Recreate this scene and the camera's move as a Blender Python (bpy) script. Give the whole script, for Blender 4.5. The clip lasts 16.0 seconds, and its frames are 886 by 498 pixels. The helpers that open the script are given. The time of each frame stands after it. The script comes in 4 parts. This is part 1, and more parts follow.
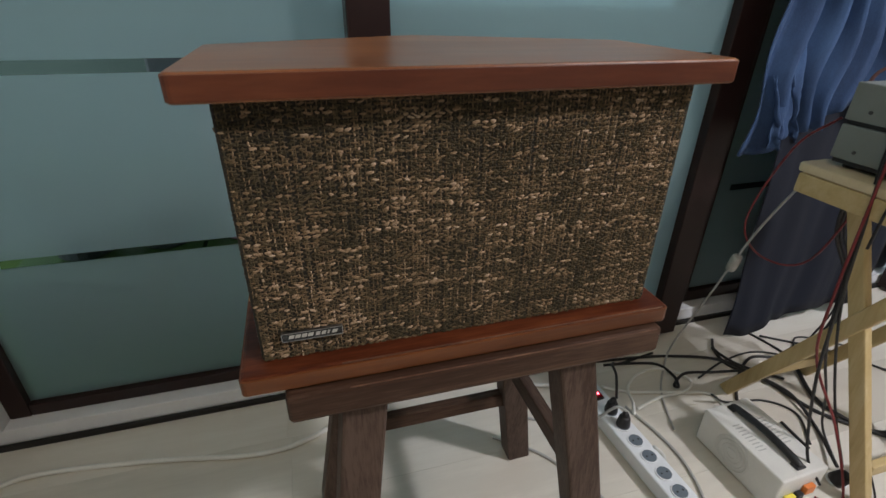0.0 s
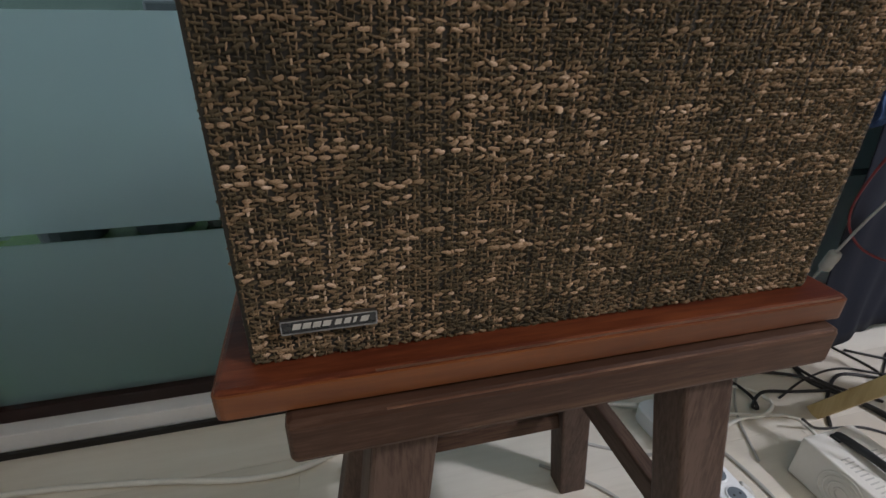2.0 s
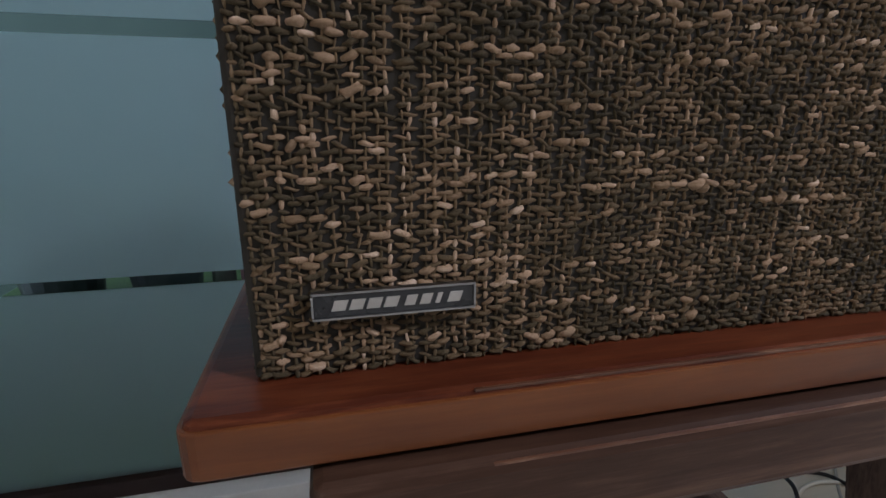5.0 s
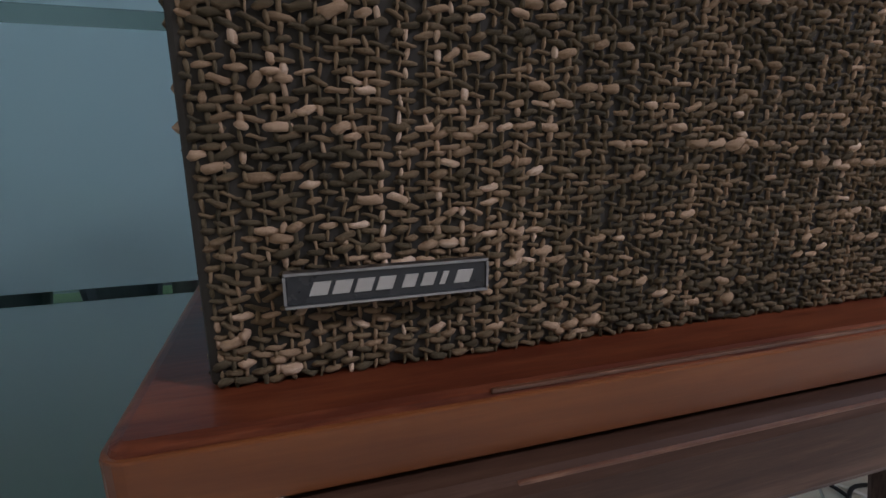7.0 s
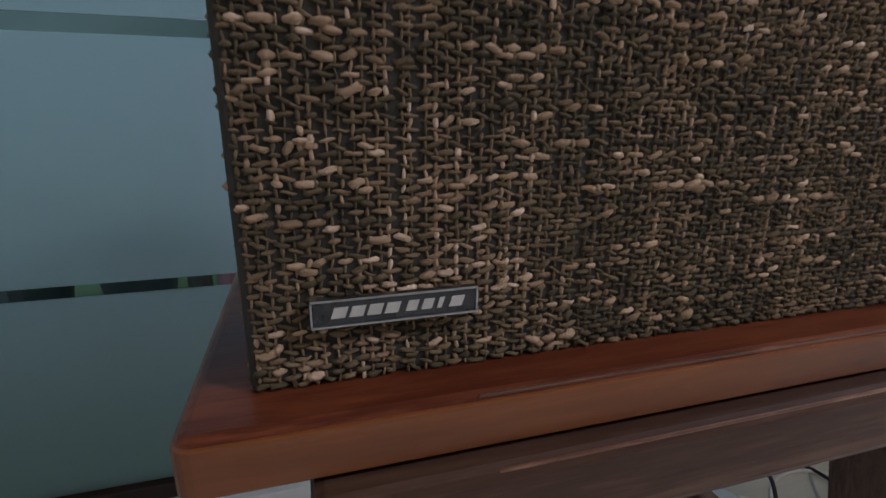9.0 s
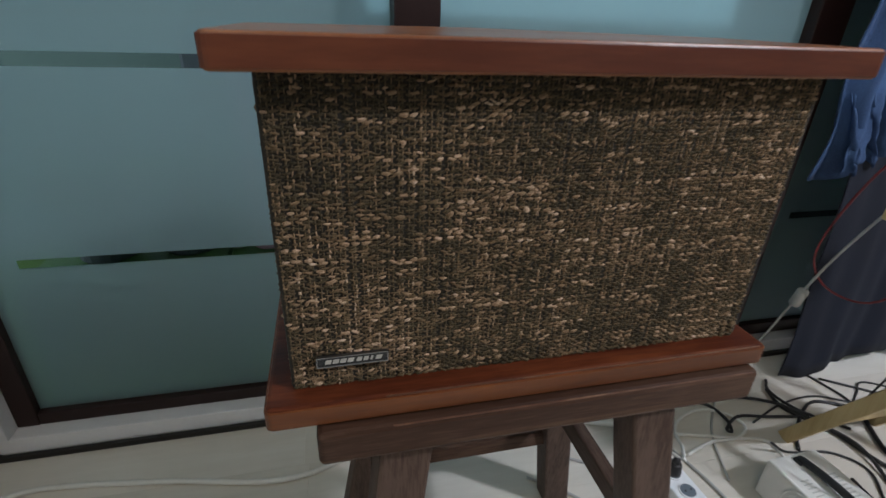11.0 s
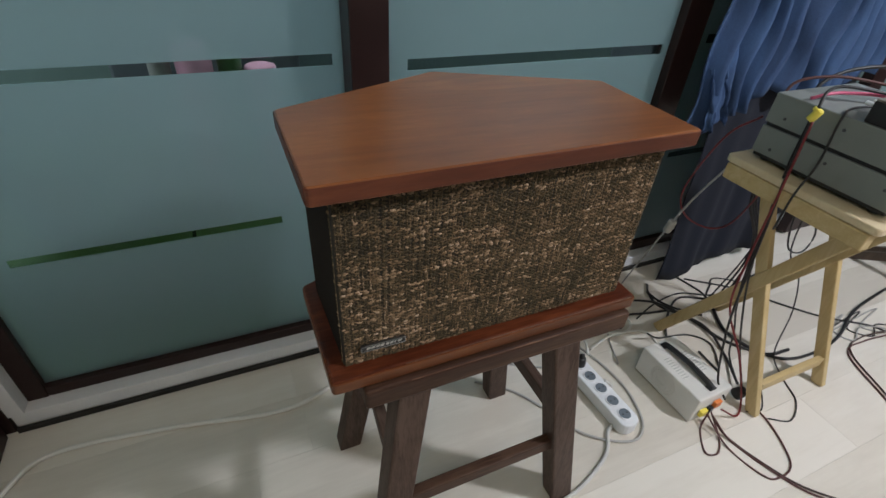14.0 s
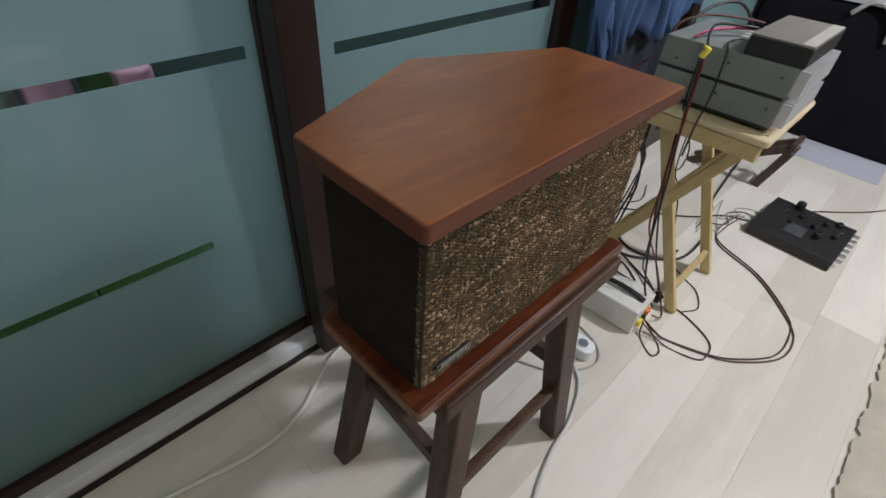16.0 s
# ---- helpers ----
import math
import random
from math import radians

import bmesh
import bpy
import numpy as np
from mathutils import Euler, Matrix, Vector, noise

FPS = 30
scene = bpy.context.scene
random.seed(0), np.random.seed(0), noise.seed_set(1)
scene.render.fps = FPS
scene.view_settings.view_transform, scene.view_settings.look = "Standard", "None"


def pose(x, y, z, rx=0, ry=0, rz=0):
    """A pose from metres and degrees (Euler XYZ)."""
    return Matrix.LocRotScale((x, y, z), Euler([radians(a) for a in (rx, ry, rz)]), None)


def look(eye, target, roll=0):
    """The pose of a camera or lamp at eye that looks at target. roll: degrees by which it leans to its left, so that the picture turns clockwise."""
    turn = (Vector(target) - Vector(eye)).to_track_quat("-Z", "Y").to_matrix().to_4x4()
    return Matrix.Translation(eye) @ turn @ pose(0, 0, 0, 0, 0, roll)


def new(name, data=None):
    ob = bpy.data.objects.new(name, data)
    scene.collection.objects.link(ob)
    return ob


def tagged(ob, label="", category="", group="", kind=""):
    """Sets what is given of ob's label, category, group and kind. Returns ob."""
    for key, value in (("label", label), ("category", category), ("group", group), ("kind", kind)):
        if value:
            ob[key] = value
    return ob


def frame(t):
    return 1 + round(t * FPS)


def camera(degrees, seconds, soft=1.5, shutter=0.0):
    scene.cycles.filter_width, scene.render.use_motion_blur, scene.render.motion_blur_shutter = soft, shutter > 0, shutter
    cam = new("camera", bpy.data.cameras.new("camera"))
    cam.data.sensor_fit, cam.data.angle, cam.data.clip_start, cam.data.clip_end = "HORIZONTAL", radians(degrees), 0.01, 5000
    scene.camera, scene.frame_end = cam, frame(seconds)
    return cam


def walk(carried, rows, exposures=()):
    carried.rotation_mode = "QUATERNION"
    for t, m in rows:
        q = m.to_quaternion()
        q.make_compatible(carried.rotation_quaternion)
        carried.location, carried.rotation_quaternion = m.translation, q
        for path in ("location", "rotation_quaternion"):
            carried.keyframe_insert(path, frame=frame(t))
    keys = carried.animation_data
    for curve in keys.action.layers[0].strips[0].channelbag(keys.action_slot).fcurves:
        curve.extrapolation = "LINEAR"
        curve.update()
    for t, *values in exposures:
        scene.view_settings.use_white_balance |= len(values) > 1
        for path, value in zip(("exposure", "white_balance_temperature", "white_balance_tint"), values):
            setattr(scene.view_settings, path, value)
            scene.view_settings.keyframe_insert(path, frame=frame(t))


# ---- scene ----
cam = camera(85.4, 16.0, shutter=0.4)
PATH = [
    (0, (-0.166, -0.409, 0.989), (0.335, 1.282, 0.046), 0.9),
    (0.5, (-0.169, -0.379, 0.948), (0.332, 1.324, 0.028), 1.1),
    (1, (-0.168, -0.325, 0.904), (0.311, 1.395, 0.003), 1.0),
    (1.5, (-0.169, -0.286, 0.88), (0.293, 1.438, -0.022), 0.7),
    (2, (-0.176, -0.256, 0.859), (0.274, 1.468, -0.048), 0.9),
    (2.5, (-0.181, -0.235, 0.842), (0.269, 1.483, -0.078), 1.0),
    (3, (-0.184, -0.214, 0.81), (0.235, 1.541, -0.053), 1.2),
    (3.5, (-0.191, -0.193, 0.786), (0.212, 1.601, -0.001), 0.8),
    (4, (-0.195, -0.175, 0.761), (0.186, 1.665, 0.075), 0.3),
    (4.5, (-0.202, -0.164, 0.748), (0.204, 1.701, 0.152), 0.2),
    (7, (-0.208, -0.121, 0.715), (0.359, 1.732, 0.218), 0.2),
    (7.5, (-0.211, -0.12, 0.715), (0.364, 1.733, 0.226), -0.0),
    (8, (-0.213, -0.12, 0.716), (0.381, 1.725, 0.222), -0.3),
    (10.5, (-0.203, -0.276, 0.873), (0.225, 1.52, 0.104), 1.7),
    (11, (-0.19, -0.332, 0.946), (0.244, 1.416, 0.076), 2.2),
    (11.5, (-0.173, -0.373, 0.998), (0.223, 1.34, 0.044), 1.2),
    (12, (-0.161, -0.413, 1.053), (0.192, 1.273, 0.036), 0.5),
    (12.5, (-0.152, -0.442, 1.097), (0.206, 1.202, 0.016), 0.9),
    (13, (-0.193, -0.438, 1.13), (0.259, 1.159, 0.013), 1.7),
    (13.5, (-0.266, -0.431, 1.158), (0.31, 1.093, -0.001), 2.8),
    (14, (-0.313, -0.417, 1.168), (0.389, 1.031, -0.019), 4.1),
    (14.5, (-0.341, -0.356, 1.166), (0.458, 1.02, -0.047), 4.6),
    (15, (-0.377, -0.305, 1.171), (0.542, 0.968, -0.068), 4.4),
    (15.5, (-0.438, -0.262, 1.178), (0.607, 0.874, -0.095), 4.7),
    (16, (-0.492, -0.231, 1.184), (0.639, 0.803, -0.101), 4.5),
]
walk(cam, [(t, look(eye, target, roll)) for t, eye, target, roll in PATH],
     [(0, 0.0, 6350, 15), (1.0, 0.0, 6350, 18), (2.5, 0.0, 6150, 18), (4.5, 0.0, 5800, 20), (7.0, 0.0, 5700, 23), (8.2, 0.0, 5700, 23), (10.5, 0.0, 5750, 15), (11.5, 0.0, 6050, 14), (12.5, 0.0, 6100, 14), (16, 0.0, 6200, 14)])


# ---- light ----
world = bpy.data.worlds.new("world")
world.use_nodes = True
world.node_tree.nodes["Background"].inputs[0].default_value = (0.67, 0.79, 0.83, 1)
world.node_tree.nodes["Background"].inputs[1].default_value = 1.7
scene.world = world


def bulb(eye, radius, watts, colour):
    data = bpy.data.lights.new("lamp_light", "POINT")
    data.shadow_soft_size, data.energy, data.color = radius, watts, colour
    ob = new("lamp_light", data)
    ob.location = eye
    return tagged(ob, "light from an unseen ceiling lamp", "lamp light", kind="structure")


bulb((1.70, -1.18, 2.36), 0.10, 164, (0.97, 0.98, 1.0))
# weak warm fill lamp, added to brighten the left floor
bulb((-0.72, -1.15, 2.36), 0.10, 15, (1.0, 0.82, 0.52))


# ---- materials ----
def shader(name):
    m = bpy.data.materials.new(name)
    m.use_nodes = True
    nt = m.node_tree
    return m, nt, nt.nodes["Principled BSDF"]


def add(nt, kind, **values):
    n = nt.nodes.new(kind)
    for k, v in values.items():
        n.inputs[k].default_value = v
    return n


def coords(nt, scale=(1, 1, 1)):
    t = nt.nodes.new("ShaderNodeTexCoord")
    m = nt.nodes.new("ShaderNodeMapping")
    m.inputs["Scale"].default_value = scale
    nt.links.new(t.outputs["Object"], m.inputs["Vector"])
    return m.outputs["Vector"]


def ramp(nt, source, stops):
    r = nt.nodes.new("ShaderNodeValToRGB")
    e = r.color_ramp.elements
    while len(e) < len(stops):
        e.new(0.5)
    for i, (p, c) in enumerate(stops):
        e[i].position, e[i].color = p, (*c, 1)
    nt.links.new(source, r.inputs["Fac"])
    return r.outputs["Color"]


def maths(nt, op, a, b=0.0):
    n = nt.nodes.new("ShaderNodeMath")
    n.operation = op
    for i, v in enumerate((a, b)):
        if isinstance(v, (int, float)):
            n.inputs[i].default_value = v
        else:
            nt.links.new(v, n.inputs[i])
    return n.outputs[0]


def bump(nt, bsdf, height, strength, distance):
    b = add(nt, "ShaderNodeBump", Strength=strength, Distance=distance)
    nt.links.new(height, b.inputs["Height"])
    nt.links.new(b.outputs["Normal"], bsdf.inputs["Normal"])


def surface(name, dark, light, scale=6.0, stretch=(1, 1, 1), rough=0.5, fine=90.0, relief=0.0004, metal=0.0, wear=0.12, coat=0.0, by_object=0.0, spec=0.5):
    """A painted, plastic or stone-like surface: soft mottling, fine grain and slightly uneven gloss."""
    m, nt, b = shader(name)
    v = coords(nt, stretch)
    big = add(nt, "ShaderNodeTexNoise", Scale=scale, Detail=6.0, Roughness=0.6)
    small = add(nt, "ShaderNodeTexNoise", Scale=fine, Detail=3.0, Roughness=0.6)
    nt.links.new(v, big.inputs["Vector"])
    nt.links.new(v, small.inputs["Vector"])
    mix = maths(nt, "ADD", maths(nt, "MULTIPLY", big.outputs["Fac"], 0.75), maths(nt, "MULTIPLY", small.outputs["Fac"], 0.25))
    if by_object:
        info = nt.nodes.new("ShaderNodeObjectInfo")
        mix = maths(nt, "ADD", mix, maths(nt, "MULTIPLY", maths(nt, "SUBTRACT", info.outputs["Random"], 0.5), by_object))
    nt.links.new(ramp(nt, mix, ((0.3, dark), (0.7, light))), b.inputs["Base Color"])
    r = maths(nt, "ADD", rough - wear / 2, maths(nt, "MULTIPLY", big.outputs["Fac"], wear))
    nt.links.new(r, b.inputs["Roughness"])
    b.inputs["Metallic"].default_value = metal
    b.inputs["Specular IOR Level"].default_value = spec
    b.inputs["Coat Weight"].default_value = coat
    b.inputs["Coat Roughness"].default_value = 0.25
    if relief:
        bump(nt, b, small.outputs["Fac"], 0.5, relief)
    return m


def wood(name, dark, mid, light, grain=(3, 45, 45), rough=0.4, relief=0.0003, coat=0.0, figure=1.0, by_object=0.0, worn=0.0, spec=0.5):
    """Wood with its grain along the axis of the smallest stretch, streaks, fine pores and worn gloss."""
    m, nt, b = shader(name)
    v = coords(nt, grain)
    g = add(nt, "ShaderNodeTexNoise", Scale=1.0, Detail=8.0, Roughness=0.62, Distortion=0.6 * figure)
    nt.links.new(v, g.inputs["Vector"])
    v2 = coords(nt, tuple(c * 6 for c in grain))
    p = add(nt, "ShaderNodeTexNoise", Scale=1.0, Detail=4.0, Roughness=0.7)
    nt.links.new(v2, p.inputs["Vector"])
    v3 = coords(nt)
    blotch = add(nt, "ShaderNodeTexNoise", Scale=4.5, Detail=3.0)
    nt.links.new(v3, blotch.inputs["Vector"])
    f = maths(nt, "ADD", maths(nt, "MULTIPLY", g.outputs["Fac"], 0.55), maths(nt, "MULTIPLY", p.outputs["Fac"], 0.2))
    f = maths(nt, "ADD", f, maths(nt, "MULTIPLY", blotch.outputs["Fac"], 0.25))
    if by_object:
        info = nt.nodes.new("ShaderNodeObjectInfo")
        f = maths(nt, "ADD", f, maths(nt, "MULTIPLY", maths(nt, "SUBTRACT", info.outputs["Random"], 0.5), by_object))
    if worn:
        g2 = nt.nodes.new("ShaderNodeNewGeometry")
        rim = ramp(nt, g2.outputs["Pointiness"], ((0.53, (0, 0, 0)), (0.62, (1, 1, 1))))
        patchy = maths(nt, "MULTIPLY", rim, maths(nt, "SUBTRACT", maths(nt, "MULTIPLY", p.outputs["Fac"], 2.2), 0.75))
        f = maths(nt, "ADD", f, maths(nt, "MULTIPLY", maths(nt, "MAXIMUM", patchy, 0.0), worn))
    nt.links.new(ramp(nt, f, ((0.32, dark), (0.5, mid), (0.68, light))), b.inputs["Base Color"])
    nt.links.new(maths(nt, "ADD", rough - 0.1, maths(nt, "MULTIPLY", blotch.outputs["Fac"], 0.2)), b.inputs["Roughness"])
    b.inputs["Coat Weight"].default_value = coat
    b.inputs["Specular IOR Level"].default_value = spec
    b.inputs["Coat Roughness"].default_value = 0.22
    bump(nt, b, p.outputs["Fac"], 0.4, relief)
    return m


def yarn(name, stretch, stops):
    """Spun yarn: every float has its own shade, streaks run along single threads, fine fibres lie along it."""
    m, nt, b = shader(name)
    g = nt.nodes.new("ShaderNodeNewGeometry")
    streak = add(nt, "ShaderNodeTexNoise", Scale=1.0, Detail=2.0, Roughness=0.5)
    nt.links.new(coords(nt, stretch), streak.inputs["Vector"])
    patch = add(nt, "ShaderNodeTexNoise", Scale=14.0, Detail=2.0)
    nt.links.new(coords(nt), patch.inputs["Vector"])
    fibre = add(nt, "ShaderNodeTexNoise", Scale=6.0, Detail=3.0, Roughness=0.7)
    nt.links.new(coords(nt, tuple(5 * c for c in stretch)), fibre.inputs["Vector"])
    f = maths(nt, "MULTIPLY", g.outputs["Random Per Island"], 0.46)
    f = maths(nt, "ADD", f, maths(nt, "MULTIPLY", maths(nt, "SUBTRACT", streak.outputs["Fac"], 0.36), 1.0))
    f = maths(nt, "ADD", f, maths(nt, "MULTIPLY", maths(nt, "SUBTRACT", patch.outputs["Fac"], 0.45), 0.7))
    f = maths(nt, "ADD", f, maths(nt, "MULTIPLY", maths(nt, "SUBTRACT", fibre.outputs["Fac"], 0.5), 0.35))
    nt.links.new(ramp(nt, f, stops), b.inputs["Base Color"])
    b.inputs["Roughness"].default_value = 0.85
    b.inputs["Specular IOR Level"].default_value = 0.25
    bump(nt, b, fibre.outputs["Fac"], 0.9, 0.0006)
    return m


def glass_like(name, colour, rough, transmission, ior=1.45):
    m, nt, b = shader(name)
    b.inputs["Base Color"].default_value = (*colour, 1)
    b.inputs["Roughness"].default_value = rough
    b.inputs["Transmission Weight"].default_value = transmission
    b.inputs["IOR"].default_value = ior
    return m


def frosted(name, through_colour, face):
    """Glass with a scattering film: daylight soaks through it, the room's light lies on it."""
    m, nt, b = shader(name)
    b.inputs["Base Color"].default_value = (*face, 1)
    b.inputs["Roughness"].default_value = 0.36
    b.inputs["Transmission Weight"].default_value = 0.74
    b.inputs["IOR"].default_value = 1.08
    b.inputs["Coat Weight"].default_value = 0.6
    b.inputs["Coat Roughness"].default_value = 0.36
    t = add(nt, "ShaderNodeBsdfTranslucent", Color=(*through_colour, 1))
    mix = add(nt, "ShaderNodeMixShader", Fac=0.20)
    nt.links.new(b.outputs[0], mix.inputs[1])
    nt.links.new(t.outputs[0], mix.inputs[2])
    nt.links.new(mix.outputs[0], nt.nodes["Material Output"].inputs["Surface"])
    return m


def glow(name, colour, strength):
    m, nt, b = shader(name)
    b.inputs["Base Color"].default_value = (0.02, 0.02, 0.02, 1)
    b.inputs["Emission Color"].default_value = (*colour, 1)
    b.inputs["Emission Strength"].default_value = strength
    return m


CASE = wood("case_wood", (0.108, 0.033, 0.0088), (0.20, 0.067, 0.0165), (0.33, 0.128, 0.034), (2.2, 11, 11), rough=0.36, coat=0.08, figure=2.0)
# red base wood, with the shade lying on the board darkened into it
CASE_LOW = wood("case_wood_red_shaded", (0.026, 0.0056, 0.0028), (0.062, 0.0145, 0.0058), (0.15, 0.043, 0.015), (2.4, 20, 20), rough=0.40, worn=0.8, spec=0.18)
# pale wood tone for worn edges that also carries their gloss highlight
ARRIS = wood("worn_glint_arris", (0.035, 0.013, 0.0068), (0.085, 0.035, 0.018), (0.30, 0.17, 0.10), (14, 60, 60), rough=0.35, spec=0.5)
# orange front veneer, kept lighter to paint the brighter lit face
BASE_EDGE = wood("base_edge_veneer_lit", (0.055, 0.0150, 0.0046), (0.125, 0.040, 0.0105), (0.24, 0.088, 0.023), (2.0, 26, 26), rough=0.36, spec=0.35)
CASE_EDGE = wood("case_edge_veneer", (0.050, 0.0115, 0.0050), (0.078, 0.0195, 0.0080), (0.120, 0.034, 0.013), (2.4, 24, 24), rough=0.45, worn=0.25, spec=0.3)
STOOL_X = wood("stool_wood", (0.024, 0.0112, 0.0066), (0.045, 0.0225, 0.0138), (0.085, 0.048, 0.031), (4, 55, 55), rough=0.5, worn=0.5, spec=0.16)
STOOL_Z = wood("stool_wood_upright", (0.026, 0.0140, 0.0095), (0.050, 0.0290, 0.0205), (0.092, 0.060, 0.0455), (55, 55, 4), rough=0.5, worn=0.5, spec=0.16)
STOOL_Y = wood("stool_wood_cross", (0.026, 0.0140, 0.0095), (0.050, 0.0290, 0.0205), (0.092, 0.060, 0.0455), (55, 4, 55), rough=0.5, worn=0.5, spec=0.16)
PINE_Z = wood("pine_upright", (0.40, 0.285, 0.115), (0.51, 0.385, 0.185), (0.61, 0.49, 0.27), (40, 40, 3), rough=0.5)
PINE_X = wood("pine", (0.40, 0.285, 0.115), (0.51, 0.385, 0.185), (0.61, 0.49, 0.27), (3, 40, 40), rough=0.5)
BROWN_WOOD = wood("brown_wood", (0.035, 0.022, 0.016), (0.07, 0.045, 0.03), (0.11, 0.075, 0.05), (30, 30, 5), rough=0.5)
DARK_STOPS = ((0.0, (0.034, 0.028, 0.015)), (0.35, (0.076, 0.057, 0.030)), (0.6, (0.145, 0.099, 0.053)), (1.0, (0.30, 0.20, 0.12)))
PALE_STOPS = ((0.0, (0.135, 0.09, 0.048)), (0.35, (0.27, 0.18, 0.105)), (0.65, (0.43, 0.30, 0.195)), (0.85, (0.60, 0.46, 0.34)), (1.0, (0.60, 0.34, 0.235)))
YARNS = {"weft": yarn("weft_yarn", (30, 60, 330), DARK_STOPS), "slub": yarn("slub_yarn", (30, 60, 330), PALE_STOPS),
         "warp": yarn("warp_yarn", (330, 60, 30), tuple((p, tuple(1.25 * c for c in q)) for p, q in DARK_STOPS)), "pale_warp": yarn("pale_warp_yarn", (330, 60, 30), PALE_STOPS)}
BACKING = surface("cloth_backing", (0.013, 0.011, 0.007), (0.022, 0.018, 0.012), 40, rough=0.9)
CASE_BLACK = surface("black_side_cloth", (0.011, 0.0078, 0.0058), (0.022, 0.016, 0.012), 30, rough=0.97, fine=500, relief=0.0006, spec=0.12)
FRAME = surface("door_frame_brown", (0.016, 0.0082, 0.0076), (0.030, 0.0145, 0.0132), 5, rough=0.36, fine=200, relief=0.0001, spec=0.3)
TRACK = surface("track_white", (0.70, 0.72, 0.75), (0.82, 0.83, 0.85), 7, rough=0.42, fine=120, relief=0.0001)
GAP = surface("dark_gap_shade", (0.012, 0.011, 0.010), (0.022, 0.02, 0.018), 20, rough=0.8)
FROST = frosted("frosted_glass", (0.80, 0.90, 0.92), (0.29, 0.405, 0.40))
CLEAR = glass_like("clear_glass", (0.86, 0.95, 0.93), 0.03, 1.0, 1.02)
WALL = surface("wall_paint", (0.22, 0.205, 0.17), (0.28, 0.26, 0.22), 2.5, rough=0.8, fine=140, relief=0.0006)
CEIL = surface("ceiling_paint", (0.42, 0.40, 0.36), (0.50, 0.48, 0.44), 2, rough=0.85)
PLANK = wood("floor_laminate", (0.59, 0.55, 0.475), (0.68, 0.64, 0.56), (0.75, 0.715, 0.64), (1.6, 14, 14), rough=0.38, relief=0.00008, figure=0.5, by_object=0.4)
JOINT = surface("floor_joint", (0.46, 0.42, 0.36), (0.52, 0.48, 0.42), 9, rough=0.7)
WHITE_BOX = surface("white_enamel", (0.62, 0.61, 0.57), (0.74, 0.73, 0.69), 9, rough=0.42, fine=260, relief=0.0001)
WHITE_PLASTIC = surface("white_plastic", (0.70, 0.725, 0.75), (0.79, 0.81, 0.83), 10, rough=0.4, relief=0)
GREY_SOCKET = surface("grey_plastic", (0.11, 0.135, 0.16), (0.15, 0.18, 0.21), 20, rough=0.5)
BLACK = surface("black_plastic", (0.010, 0.010, 0.011), (0.022, 0.022, 0.023), 20, rough=0.45)
BLACK_CABLE = surface("black_rubber", (0.010, 0.010, 0.010), (0.02, 0.02, 0.021), 30, rough=0.5, relief=0)
GREY_CABLE = surface("grey_rubber", (0.32, 0.32, 0.30), (0.42, 0.42, 0.40), 30, rough=0.5, relief=0)
WHITE_CABLE = surface("white_rubber", (0.70, 0.69, 0.64), (0.80, 0.79, 0.74), 12, rough=0.5, relief=0)
RED_CABLE = surface("red_rubber", (0.13, 0.012, 0.015), (0.19, 0.018, 0.02), 30, rough=0.45, relief=0)
PINK = surface("pink_rubber", (0.62, 0.10, 0.20), (0.72, 0.15, 0.26), 30, rough=0.45, relief=0)
MAROON = surface("maroon_rubber", (0.070, 0.026, 0.024), (0.105, 0.040, 0.036), 30, rough=0.5, relief=0)
YELLOW = surface("yellow_plastic", (0.72, 0.60, 0.06), (0.82, 0.70, 0.12), 30, rough=0.4, relief=0)
AMP = surface("amplifier_grey", (0.17, 0.19, 0.18), (0.22, 0.24, 0.228), 8, rough=0.5, fine=500, relief=0.00015)
FIN = surface("fin_aluminium", (0.52, 0.53, 0.56), (0.64, 0.65, 0.68), 12, rough=0.45, metal=0.25)
TAUPE = surface("dusty_taupe_top", (0.16, 0.145, 0.125), (0.23, 0.21, 0.18), 14, rough=0.55)
SILVER = surface("silver", (0.40, 0.42, 0.44), (0.50, 0.52, 0.54), 60, rough=0.22, metal=1.0, relief=0)
RIM = surface("dull_rim", (0.26, 0.27, 0.28), (0.36, 0.37, 0.38), 60, rough=0.3, metal=1.0, relief=0)
LETTER = surface("dull_silver", (0.42, 0.42, 0.41), (0.56, 0.56, 0.55), 60, rough=0.35, metal=1.0, relief=0)
BADGE = surface("badge_navy", (0.010, 0.012, 0.014), (0.017, 0.020, 0.022), 80, rough=0.28, relief=0, spec=0.4, coat=0.15)
BLUE = surface("blue_cotton", (0.007, 0.022, 0.066), (0.052, 0.112, 0.245), 9, (1, 1, 0.4), rough=0.85, fine=500, relief=0.0005)
NAVY = surface("navy_cotton", (0.0035, 0.0056, 0.013), (0.007, 0.011, 0.024), 5, (1, 1, 0.4), rough=0.9, fine=500, relief=0.0005)
BLACK_FABRIC = surface("black_fabric", (0.004, 0.004, 0.006), (0.009, 0.009, 0.012), 6, rough=0.95, fine=300, relief=0.0006, spec=0.15)
PAPER = surface("grey_paper", (0.40, 0.41, 0.47), (0.48, 0.49, 0.55), 5, rough=0.8)
RUG = surface("rug_pile", (0.40, 0.36, 0.29), (0.56, 0.51, 0.43), 9, rough=0.95, fine=160, relief=0.004)
LED = glow("red_neon", (1.0, 0.10, 0.14), 8.0)
LAMP = glow("lamp_diffuser", (1.0, 0.94, 0.86), 4.0)
BACKDROP = glow("yard_light", (0.55, 0.77, 0.86), 1.2)
